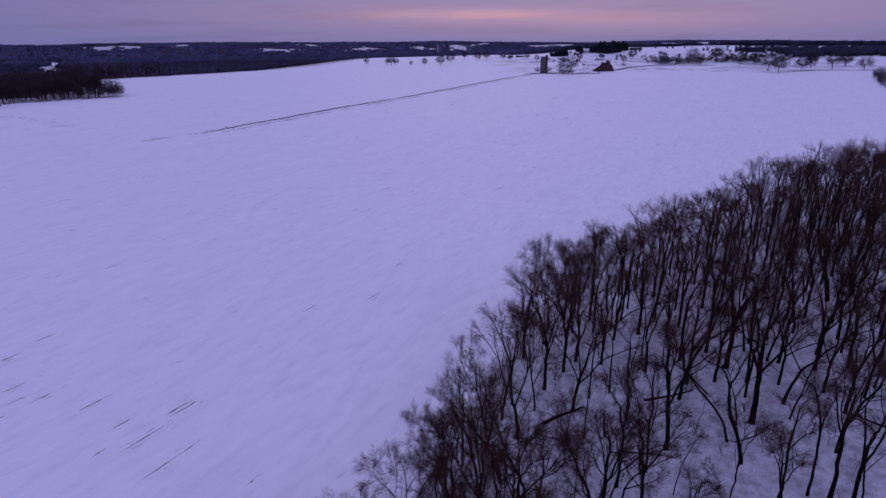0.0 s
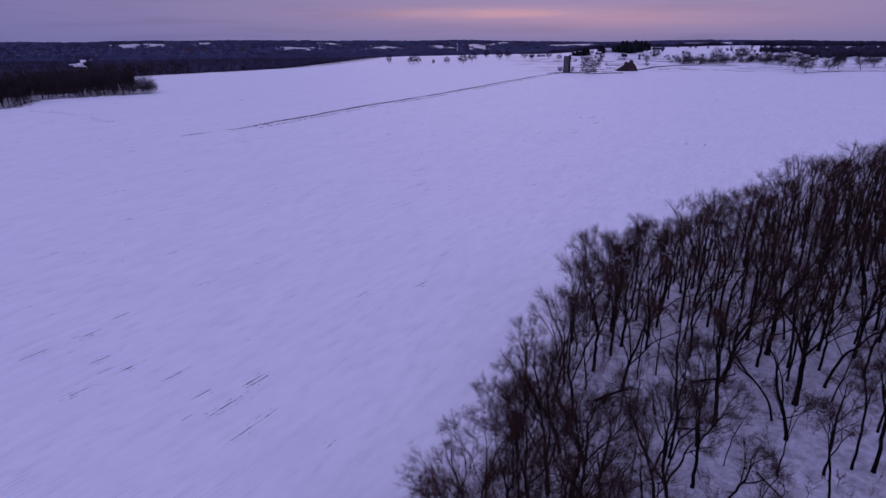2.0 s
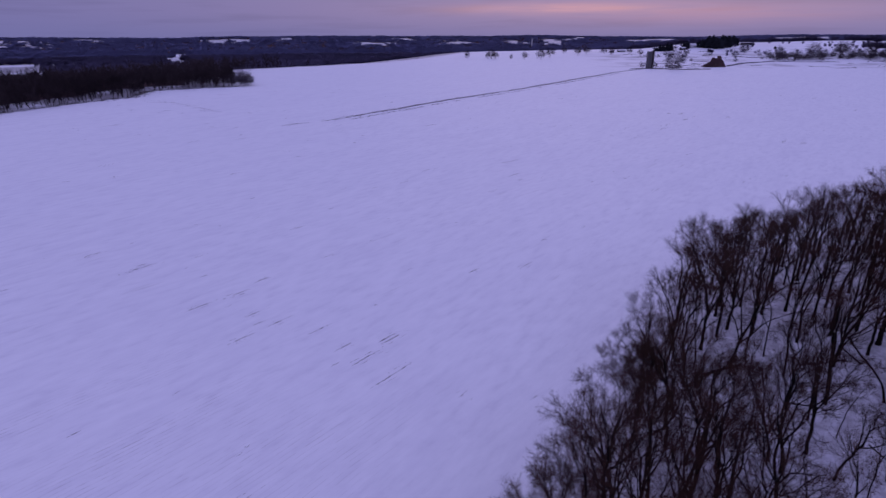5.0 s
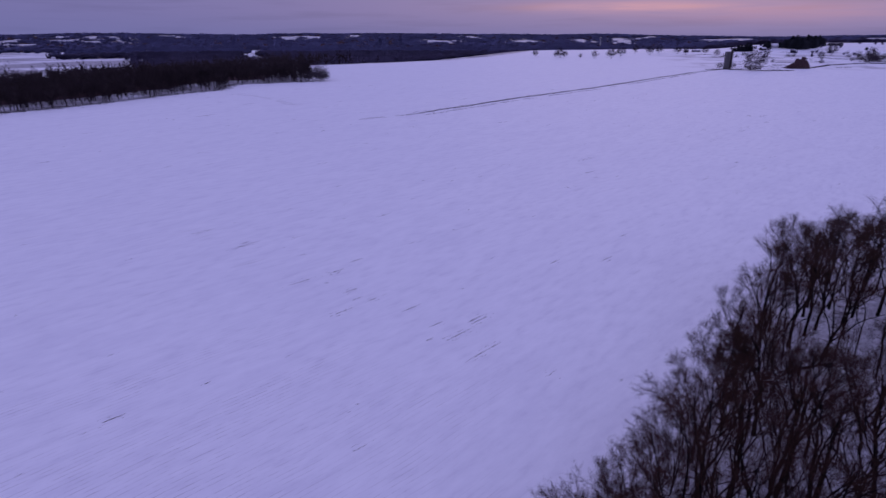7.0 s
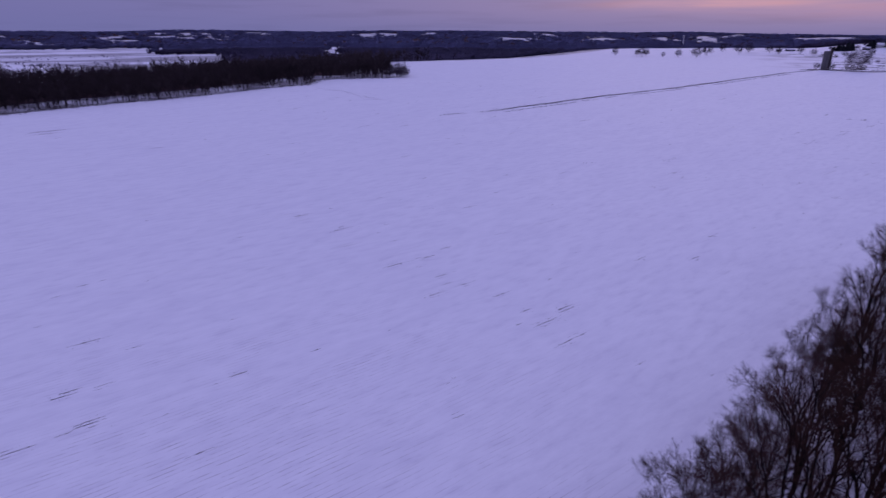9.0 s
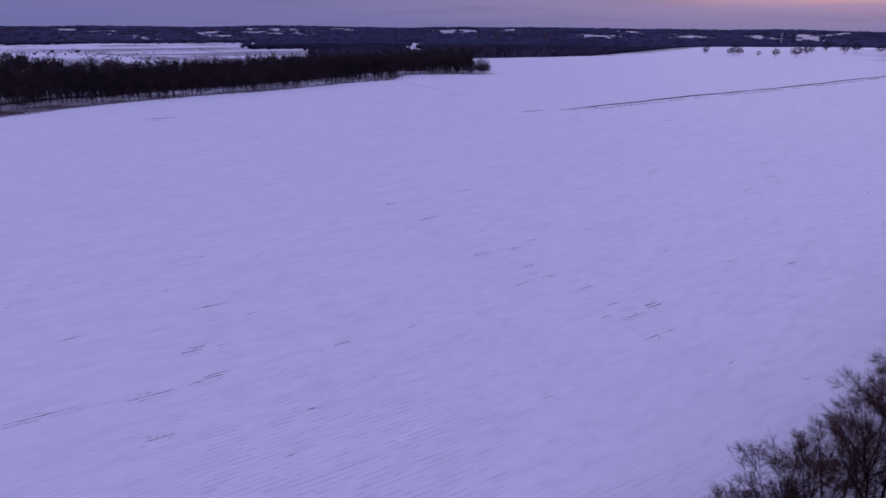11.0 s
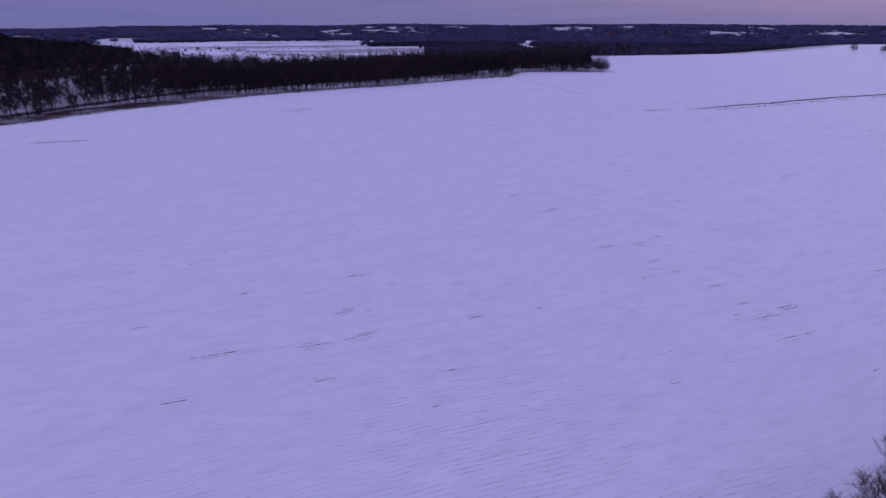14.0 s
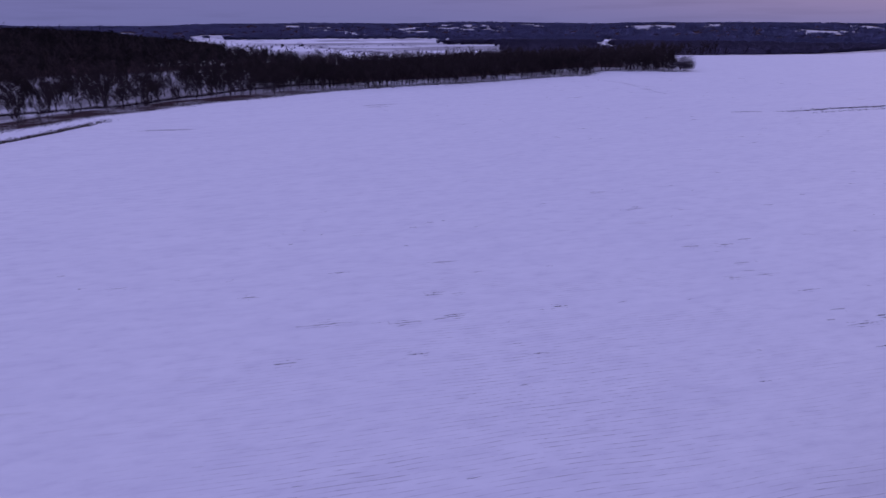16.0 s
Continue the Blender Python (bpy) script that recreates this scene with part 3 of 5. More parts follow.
def litter_shade_haze_at(x, y):
    """How much dead grass, brush and fallen leaves show through the snow, 0 to 1, with shade under woods and far haze
    painted in.
    """
    d = edge_distance(x, y)
    r = np.hypot(x, y)
    f = 0.9 * smooth(0, 14, d) * (1 - smooth(180, 420, d)) * smooth(0.16, 0.46, fnoise(x / 26, y / 26, 21))
    valley = smooth(0.60, 0.70, fnoise(x / 300, y / 120, 31)) * smooth(300, 600, d) * 0.8
    farm = smooth(0.50, 0.68, fnoise(x / 40, y / 22, 41)) * smooth(760, 820, y) * smooth(1400, 1000, y) * smooth(60, 110, x) * 0.55
    far = smooth(0.55, 0.65, fnoise(x / 420, y / 420, 51)) * smooth(1300, 2000, r) * 0.35
    # fallen leaves in the near wood, deepened to stand for tree shade too
    near = np.array([0.58 if in_wood(a, b) and in_sight(a - 4, b) else 0.0 for a, b in zip(x.ravel(), y.ravel())]).reshape(x.shape) * (r < 330)
    az = np.degrees(np.arctan2(x, y))
    # ground beneath the woods painted dark for the shade among close trees
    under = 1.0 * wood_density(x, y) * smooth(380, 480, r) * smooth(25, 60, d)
    flats = smooth(0.42, 0.53, fnoise(az / 13 + 9, r / 75, 33)) * smooth(-70, -66, az) * smooth(-38, -44, az) * smooth(1150, 1300, r) * smooth(2500, 2350, r) * 0.86
    brown = smooth(-50, -47, az) * smooth(-35, -38, az) * smooth(1880, 1950, r) * smooth(2250, 2150, r) * 0.75
    bank = (0.86 + 0.2 * fnoise(x / 12, y / 12, 25)) * smooth(-1, 5, d) * (1 - smooth(34, 44, d) * smooth(-60, -70, az)) * (1 - smooth(8, 16, d) * smooth(-70, -60, az)) * (y < 460) * (x < -250)
    f = np.maximum(f, bank)
    free = 1 - far_fields(x, y)
    # the last term dims distant snow in place of haze
    return np.clip(np.maximum.reduce([f, valley * free, farm, far * free, 0.5 * smooth(0.40, 0.62, fnoise(x / 130, y / 130, 35)) * (1 - free) * smooth(1500, 1600, r), near, under, flats, brown, 0.6 * smooth(2400, 3200, r)]), 0, 1)


def make_ground():
    cx, cy = -14.0, -26.0
    ang = np.concatenate([np.arange(-100, 55, 0.4), np.arange(55, 260, 4.0)])
    rad = [0.0]
    while rad[-1] < 4990:
        rad.append(rad[-1] + max(5.0, rad[-1] * (0.012 if rad[-1] < 620 else 0.022)))
    rad = np.array(rad[1:])
    a = np.radians(ang)
    x = cx + rad[:, None] * np.sin(a)[None]
    y = cy + rad[:, None] * np.cos(a)[None]
    z = land(x, y)
    n = len(ang)
    v = np.concatenate([np.stack([x, y, z], 2).reshape(-1, 3), [[cx, cy, ground_at(cx, cy)]]])
    i = np.arange(n)
    j = (i + 1) % n
    quads = np.concatenate([np.stack([k * n + i, (k + 1) * n + i, (k + 1) * n + j, k * n + j], 1) for k in range(len(rad) - 1)])
    fan = np.stack([np.full(n, len(v) - 1), i, j], 1)
    me = mesh_from("ground", v, [quads[:, ::-1], fan[:, ::-1]], SNOW, True)
    lit = me.attributes.new("litter_shade_haze", "FLOAT", "POINT")
    lit.data.foreach_set("value", litter_shade_haze_at(v[:, 0], v[:, 1]).astype(np.float32))
    tagged(new("ground", me), "snow-covered farm field rolling to wooded ridges", "ground", kind="structure")


make_ground()

def merged(pair):
    p = Pile()
    for q in pair:
        v, f = q.data()
        for g in f:
            (p.q if g.shape[1] == 4 else p.t).append(g + p.n)
        p.v.append(v)
        p.n += len(v)
    return p.data()


def small_tree(seed, height, girth, crown=90, low=0.25, wide=1.0, r=0.05, limbs=9):
    """A leafless tree to be seen from afar: trunk, limbs and a mist of twigs."""
    g = np.random.default_rng(seed)
    trunk, twig = Pile(), Pile()
    stem = limb(g, (0, 0, -0.03 * height), (g.normal(0, 0.05), g.normal(0, 0.05), 1), height * 0.72, 3, 0.06, 0.02)
    trunk.tube(stem, girth / 2 * np.array([1.1, 0.9, 0.65, 0.3]), 4)
    at, tips, at2, tips2 = [], [], [], []
    for k in range(limbs):
        q, w = along(stem, g.uniform(low + 0.1, 1.0))
        mid = q + unit(aside(g, (0, 0, 1), g.uniform(0.45, 1.05) * wide)) * height * g.uniform(0.12, 0.2)
        end = mid + unit(mid - q + np.array([0, 0, 0.12 * height])) * height * g.uniform(0.12, 0.22)
        at += [q, mid]
        tips += [mid + 0.15 * (mid - q), end]
        for e in range(crown // limbs):
            f = g.uniform(0.2, 2.0)
            q2 = q + (mid - q) * f if f < 1 else mid + (end - mid) * (f - 1)
            at2.append(q2)
            tips2.append(q2 + unit(aside(g, end - q, g.uniform(0.3, 1.2)) + np.array([0, 0, 0.2])) * height * g.uniform(0.08, 0.2))
    trunk.spikes(at, tips, girth * 0.16)
    twig.blades(at2, tips2, 2.6 * r, g)
    return trunk, twig


def round_tree(seed, height, girth, crown=620, wide=0.46, r=0.05, skirt=0.35):
    """A tree grown in the open: a short trunk, spreading limbs and a round haze of twigs."""
    g = np.random.default_rng(seed)
    trunk, twig = Pile(), Pile()
    stem = limb(g, (0, 0, -0.3), (g.normal(0, 0.06), g.normal(0, 0.06), 1), height * 0.42, 4, 0.06, 0.02)
    trunk.tube(stem, girth / 2 * np.array([1.3, 1.0, 0.9, 0.8, 0.6]), 6)

    def shell(n, lo, hi):
        d = g.normal(0, 1, (n, 3))
        d[:, 2] = np.abs(d[:, 2]) * 1.1 - skirt
        d /= np.linalg.norm(d, axis=1)[:, None]
        lump = 1 + 0.16 * np.sin(3 * np.arctan2(d[:, 1], d[:, 0]) + seed) + 0.1 * np.sin(5 * d[:, 2] + seed)
        u = (g.uniform(lo, hi, n) * lump)[:, None]
        return np.array([0, 0, 0.5 * height]) + d * u * height * np.array([wide, wide, 0.48]), d

    ends, _ = shell(14, 0.6, 0.9)
    roots = np.array([along(stem, g.uniform(0.6, 1.0))[0] for _ in range(14)])
    trunk.spikes(roots, ends, girth * 0.2)
    pick = g.integers(0, 14, 60)
    inner = roots[pick] + (ends - roots)[pick] * g.uniform(0.3, 0.9, (60, 1))
    outer, _ = shell(60, 0.75, 1.0)
    near = np.argmin(np.linalg.norm(inner[:, None] - outer[None], axis=2), axis=1)
    twig.spikes(inner, outer[near], 0.07)
    base, d = shell(crown, 0.35, 0.92)
    twig.blades(base, base + (d + g.normal(0, 0.45, d.shape)) * height * g.uniform(0.06, 0.15, (crown, 1)), 2.6 * r, g)
    return trunk, twig


# ---- the near wood ----
rng = np.random.default_rng(7)
OAKS = tree_kinds([
    dict(seed=1, height=16.5, girth=0.51, fork=0.36, forks=3, fine=0.8),
    dict(seed=2, height=17.0, girth=0.43, fork=0.46, forks=3, spread=0.32, fine=0.8, lean=(0.6, 0.2)),
    dict(seed=3, height=16.0, girth=0.41, fork=0.30, forks=2, fine=0.85, lean=(0.9, 0)),
    dict(seed=4, height=15.5, girth=0.34, fork=0.50, forks=2, spread=0.40, fine=0.85),
    dict(seed=5, height=16.5, girth=0.46, fork=0.28, forks=4, fine=0.75, lean=(0, 0.7)),
    dict(seed=6, height=15.5, girth=0.36, fork=0.22, forks=3, fine=0.8, low=1),
    dict(seed=8, height=16.5, girth=0.38, fork=0.52, forks=3, spread=0.38, fine=0.8),
    dict(seed=9, height=15.0, girth=0.39, fork=0.34, forks=3, spread=0.45, fine=0.8, low=1),
    dict(seed=10, height=14.5, girth=0.28, fork=0.42, forks=2, fine=0.85, lean=(1.2, 0.4)),
    dict(seed=12, height=16.5, girth=0.48, fork=0.40, forks=4, spread=0.40, fine=0.75),
    dict(seed=13, height=12.5, girth=0.26, fork=0.16, forks=4, spread=0.46, fine=1.0),
    dict(seed=14, height=11.5, girth=0.25, fork=0.14, forks=5, spread=0.50, fine=1.0),
    dict(seed=15, height=13.0, girth=0.30, fork=0.20, forks=4, spread=0.50, fine=1.0),
    dict(seed=16, height=11.0, girth=0.14, fork=0.50, forks=2, spread=0.30, fine=0.7, lateral=0.5),
    dict(seed=17, height=9.5, girth=0.11, fork=0.40, forks=2, spread=0.45, fine=0.7, lateral=0.5, lean=(0.9, 0.3)),
    dict(seed=18, height=12.0, girth=0.16, fork=0.46, forks=3, spread=0.30, fine=0.6, lateral=0.5),
], BARK, TWIG)
STANDS = []


def stand(x, y, girth, fork, height=16.5, lean=(0.0, 0.0), label="tall bare dark-barked hardwood tree in snowy wood", **shape):
    """A tree of its own growth at its own place; fork in metres above the foot."""
    t, w = bare_tree(seed=500 + len(STANDS), height=height, girth=girth, fork=fork / height, lean=lean, **shape)
    STANDS.append((x, y))
    plant("tree", [[("trunk", t.mesh("trunk", BARK)), ("crown", w.mesh("crown", TWIG))]], 0, x, y, 0, 1.0, label, "trees of the near wood")


LEANING = "bare hardwood tree with a leaning crooked trunk in snow"
FORKED = "bare hardwood tree forking low into several stems in snow"
SLENDER = "slender bare young tree standing among taller hardwoods"
# the open south corner, where single trunks stand clear in the snow
stand(37.7, 57.4, 0.52, 5.9, 15.0, (-1.6, 1.1), LEANING, forks=2, low=3, spread=0.45, fine=0.8)
stand(38.0, 61.5, 0.32, 6.5, 12.0, (-3.8, 2.5), LEANING, forks=2, fine=0.7)
stand(43.1, 65.2, 0.78, 8.4, 18.0, (-0.4, 0.3), forks=4)
stand(46.0, 79.2, 0.78, 9.2, 18.5, (0.2, -0.1), forks=3, spread=0.5, low=1)
stand(51.4, 84.0, 0.38, 5.7, 15.5, (-1.2, 0.8), LEANING)
stand(23.2, 44.2, 0.28, 6.2, 11.0, (1.4, -0.9), LEANING, forks=3, spread=0.8, low=1, fine=0.7)
stand(27.3, 52.5, 0.13, 4.6, 9.0, (0.5, 0.1), SLENDER, forks=2, spread=0.7, fine=0.6, lateral=0.5)
stand(38.7, 50.7, 0.30, 8.4, 14.0, (-0.3, 0.2), SLENDER, forks=2, fine=0.8)
stand(35.8, 45.2, 0.29, 7.0, 13.0, (-0.9, 0.8), SLENDER, forks=3, low=1, fine=0.8)
stand(42.7, 51.7, 0.30, 9.8, 16.0, (-0.5, 0.4), SLENDER, forks=2, spread=0.3)
stand(50.6, 58.8, 0.34, 4.6, 14.5, (0.1, 0.0), FORKED, forks=3)
stand(45.0, 51.2, 0.46, 8.6, 17.0, (-0.4, 0.4), forks=3)
stand(46.3, 49.8, 0.46, 6.6, 17.0, forks=3, spread=0.3)
stand(46.8, 48.9, 0.22, 5.4, 12.0, (-0.5, 0.5), SLENDER, forks=2, fine=0.7)
stand(62.1, 70.0, 0.38, 6.0, 15.5)
stand(64.9, 77.8, 0.50, 8.4, 17.5, (-0.4, 0.3))
stand(55.0, 80.0, 0.50, 7.4, 17.0, (0.2, -0.1), forks=3)
stand(53.6, 80.8, 0.36, 4.6, 15.0, (0.5, -0.4), FORKED, forks=3)
stand(49.8, 69.3, 0.42, 6.6, 14.5, (1.2, -0.8), LEANING, forks=2, spread=0.6)
stand(48.6, 65.6, 0.24, 4.0, 11.5, (0.4, -0.3), SLENDER, forks=2, fine=0.7)
stand(77.0, 102.0, 0.76, 8.4, 19.0, (-2.0, 1.6))
# the middle of the wood
stand(29.4, 60.5, 0.62, 7.2, 17.5, (-0.6, 0.3), forks=4)
stand(35.3, 71.2, 0.52, 5.4, 17.0, (0.4, -0.2), FORKED, forks=4)
stand(22.0, 48.9, 0.44, 7.2, 16.0, (-0.3, 0.1), forks=3, low=2, spread=0.45)
stand(21.0, 54.0, 0.38, 7.8, 16.5, forks=3, spread=0.3)
stand(17.5, 44.7, 0.50, 4.8, 16.0, (-0.8, 0.5), FORKED, forks=5, spread=0.38)
stand(16.8, 46.9, 0.36, 7.2, 16.0, (-2.1, 1.0), LEANING, forks=2)
stand(26.4, 67.5, 0.33, 7.6, 16.5, (-0.6, 0.3), forks=2)
stand(25.4, 73.3, 0.25, 5.6, 14.5, (-0.2, 0.0), SLENDER, forks=2, fine=0.8)
stand(22.0, 72.1, 0.26, 6.8, 15.5, (0.0, 0.0), SLENDER, forks=2, fine=0.8)
stand(18.8, 69.0, 0.48, 5.6, 17.0, (0.6, -0.2), FORKED, forks=4)
stand(18.1, 51.5, 0.28, 4.6, 13.5, (1.0, -0.4), LEANING, forks=2)
stand(25.3, 56.3, 0.32, 5.8, 15.0, (-0.3, 0.2), forks=3)
stand(33.8, 83.7, 0.28, 5.4, 16.0, forks=3)
stand(31.3, 93.8, 0.30, 5.2, 16.5, forks=3)
stand(49.6, 106.0, 0.34, 5.4, 17.0, forks=3)
# along the field's side
stand(6.9, 55.0, 0.50, 5.6, 15.5, (-2.0, 0.4), LEANING, forks=4, spread=0.62)
stand(4.2, 47.6, 0.54, 5.4, 16.0, (-0.6, 0.2), FORKED, forks=4, spread=0.42)
stand(1.4, 44.0, 0.46, 5.2, 15.5, (-0.4, 0.1), FORKED, forks=3, spread=0.66, low=2)
stand(6.1, 44.8, 0.32, 7.0, 15.5, (0.7, -0.2), forks=2)
stand(7.2, 44.2, 0.42, 8.6, 16.5, (0.2, 0.0), forks=3)
stand(9.7, 44.5, 0.42, 5.0, 15.5, (-0.4, 0.1), FORKED, forks=3, spread=0.45, low=1)
stand(9.7, 52.5, 0.34, 4.0, 14.5, (-1.4, 0.4), LEANING, forks=3)
stand(-3.5, 43.9, 0.26, 4.6, 13.5, forks=3, spread=0.45)
stand(-1.1, 43.9, 0.20, 3.8, 12.5, (0.0, 0.0), SLENDER, forks=3, spread=0.45)
stand(0.1, 38.0, 0.36, 6.0, 15.0, (-0.4, 0.1), forks=3, spread=0.45)
stand(-4.1, 36.5, 0.44, 5.6, 14.5, (-1.2, 0.3), FORKED, forks=4, spread=0.5, low=1)
stand(13.3, 69.2, 0.26, 5.0, 15.0, (-0.6, 0.2), forks=3, spread=0.45)
stand(19.1, 91.7, 0.34, 6.0, 17.5, (-0.2, 0.0), "bare tree with a wide round crown at the wood's edge", forks=5, spread=0.62)
stand(17.2, 85.9, 0.22, 5.2, 14.0, forks=3, spread=0.45)

# the ground that those trees take up, where only thin young trees stand between them
CLEAR = [(-6, 34), (50, 42), (56, 62), (40, 74), (24, 78), (10, 62), (2, 50)]


def rim(x, y):
    """Metres from the wood's outer edge."""
    best = 1e9
    for (ax, ay), (bx, by) in zip(WOOD[:20], WOOD[1:20]):
        dx, dy = bx - ax, by - ay
        t = min(max(((x - ax) * dx + (y - ay) * dy) / (dx * dx + dy * dy), 0), 1)
        best = min(best, math.hypot(x - ax - t * dx, y - ay - t * dy))
    return best


def fill_wood():
    spots = list(STANDS)
    told = len(spots)
    # a close row of lower trees all along the wood's edge
    for (ax, ay), (bx, by) in zip(WOOD[1:19], WOOD[2:20]):
        ln = math.hypot(bx - ax, by - ay)
        k = rng.uniform(0, 3)
        while k < ln:
            inset = rng.uniform(3.2, 5.6)
            x, y = ax + (bx - ax) * k / ln + (by - ay) / ln * inset, ay + (by - ay) * k / ln - (bx - ax) / ln * inset
            if y > 4 and x < 9 + 0.5 * max(0, y - 60) and min(math.hypot(x - a, y - b) for a, b in spots[:told]) > 2.6:
                spots.append((x, y))
            k += rng.uniform(2.4, 4.0) if y < 34 else rng.uniform(3.2, 5.2)
    tries = 0
    while tries < 30000 and len(spots) < 345:
        tries += 1
        x, y = rng.uniform(-28, 165), rng.uniform(6, 192)
        if not in_wood(x, y) or not in_sight(x, y):
            continue
        edge = rim(x, y)
        if edge < 5.4 or within(CLEAR, x, y) or (x > 10 and y < 46):
            continue
        gap = 3.5 + 1.9 * fnoise(x / 18, y / 18, 61)
        if edge < 15:
            gap = 3.9
        if y < 46:
            gap = 3.1
        if min(math.hypot(x - a, y - b) for a, b in spots) > gap:
            spots.append((x, y))
    return spots[told:]


BACK = []
for x, y in fill_wood():
    if x + 0.75 * y > 150:
        BACK.append((x, y))
        continue
    if rim(x, y) < 7 and (y < 34 or rng.random() < 0.6):
        k = int(rng.integers(10, 13))
        label = "bushy low-branched bare tree on the wood's snowy edge"
    else:
        k = int(rng.integers(10))
        label = FORKED if k in (2, 4, 5) else "tall bare dark-barked hardwood tree in snowy wood"
    plant("tree", OAKS, k, x, y, rng.uniform(0, 360), (rng.uniform(0.78, 0.98) if y < 30 else rng.uniform(0.82, 1.02)) if rim(x, y) < 7 else rng.uniform(0.98, 1.2), label, "trees of the near wood")


def back_of_wood():
    """The far trees of the near wood, whose crowns close up into one mass."""
    g = np.random.default_rng(29)
    grown = [bare_tree(seed=30 + k, height=h, girth=0.42, fork=f, forks=3, spread=0.48, fine=0.55, lateral=0.6, twig_r=0.014) for k, (h, f) in enumerate(((16, 0.4), (17, 0.34), (15, 0.46), (16.5, 0.3)))]
    xs, ys = np.array(BACK).T
    n = len(xs)
    sizes, turns, picks = g.uniform(0.95, 1.2, n), g.uniform(0, 6.28, n), g.integers(0, 4, n)
    for name, label, which, mat in (("wood_trunks", "dark close-standing trunks at the back of the wood", 0, BARK), ("wood_crowns", "brown leafless crowns closing up at the wood's back", 1, TWIG)):
        v, f = scatter([t[which].data() for t in grown], xs, ys, land(xs, ys), sizes, turns, picks)
        tagged(new(name, mesh_from(name, v, f, mat, True)), label, "woods", kind="stuff")


back_of_wood()
# thin young trees between those that stand clear
for k in range(60):
    x, y = rng.uniform(-4, 64), rng.uniform(36, 88)
    if within(CLEAR, x, y) and x < 0.42 * y + 14 and min(math.hypot(x - a, y - b) for a, b in STANDS) > 2.2:
        plant("tree", OAKS, int(rng.integers(13, 16)), x, y, rng.uniform(0, 360), rng.uniform(0.75, 1.15), SLENDER, "young trees of the near wood")


def make_brush():
    """Saplings and brush between the trees of the near wood."""
    kinds = [merged(small_tree(60 + s, rng.uniform(2.2, 5.0), 0.05, 150, 0.1, r=0.008)) for s in range(6)]
    xs, ys = [], []
    while len(xs) < 900:
        x, y = rng.uniform(-28, 150), rng.uniform(8, 180)
        if in_wood(x, y) and in_sight(x, y) and (rng.random() < 0.25 or x - 0.42 * y < 12 or y > 60) and (fnoise(x / 15, y / 15, 71) > 0.42 or rim(x, y) < 9):
            xs.append(x), ys.append(y)
    xs, ys = np.array(xs), np.array(ys)
    n = len(xs)
    v, f = scatter(kinds, xs, ys, land(xs, ys), rng.uniform(0.6, 1.3, n), rng.uniform(0, 6.3, n), rng.integers(0, 6, n))
    tagged(new("undergrowth", mesh_from("undergrowth", v, f, BRUSH)), "thin red-brown saplings and brush under the trees", "undergrowth", kind="stuff")


make_brush()


def fallen_log(x, y, turn, length, r):
    p, t = Pile(), Pile()
    g = np.random.default_rng(int(x * 10 + y))
    pts = limb(g, (0, 0, r * 0.8), (1, 0, 0.05), length, 6, 0.05, 0.0)
    p.tube(pts, r * np.linspace(1, 0.45, 7), 8)
    ob = thing("fallen_log", x, y, ground_at(x, y), turn, "dark fallen trunk with broken boughs lying on snow", "log", "fallen trunks")
    child("trunk", p.mesh("trunk", BARK), ob)
    for f in (0.5, 0.7, 0.85, 0.97):
        q, w = along(pts, f)
        b = limb(g, q, aside(g, w, 0.8), length * 0.28, 4, 0.15, 0.1)
        b[:, 2] = np.maximum(b[:, 2], 0.05)
        t.tube(b, r * 0.35 * np.linspace(1, 0.2, 5), 4)
        tips = np.repeat(b[1:], 4, 0)
        t.spikes(tips, tips + g.normal(0, 0.45, (16, 3)) + np.array([0, 0, 0.4]), 0.014)
    child("bough", t.mesh("bough", BARK), ob)


for spec in ((14, 66, 30, 7, 0.28), (22, 63, 80, 5, 0.16), (30, 71, 10, 8, 0.2), (24, 60, -5, 6, 0.13), (62, 62, 140, 6, 0.2), (40, 72, 100, 6, 0.15), (30.8, 51.4, -84, 6.5, 0.11)):
    fallen_log(*spec)

# ---- the wood along the valley's edge ----


def along_edge(d, off):
    """The place d metres on from the near end of the wood's front, off metres behind it."""
    run = EDGE[2:17]
    for (ax, ay), (bx, by) in zip(run, run[1:]):
        ln = math.hypot(bx - ax, by - ay)
        if d <= ln:
            ux, uy = (bx - ax) / ln, (by - ay) / ln
            return ax + ux * d - uy * off, ay + uy * d + ux * off
        d -= ln
    return None


EDGE_LENGTH = sum(math.dist(a, b) for a, b in zip(EDGE[2:16], EDGE[3:17]))
def edge_row():
    """The front row of the valley wood, each tree with its trunk clear of the snow."""
    kinds = [merged(small_tree(seed=100 + k, height=15, girth=0.55, crown=540, low=0.15, r=0.06)) for k in range(6)]
    spots, d = [], 2.0
    while d < EDGE_LENGTH - 2:
        spots.append(along_edge(d, (rng.uniform(5, 16) if rng.random() < 0.4 else rng.uniform(20, 38)) if d < 300 else rng.uniform(2, 9)))
        d += rng.uniform(8, 17)
    xs, ys = np.array(spots).T
    n = len(xs)
    v, f = scatter(kinds, xs, ys, land(xs, ys), rng.uniform(0.68, 1.1, n), rng.uniform(0, 6.28, n), rng.integers(0, 6, n))
    tagged(new("wood_front", mesh_from("wood_front", v, f, FAR_TWIG)), "bare dark hardwoods along the snowy field's edge", "woods", kind="stuff")


edge_row()


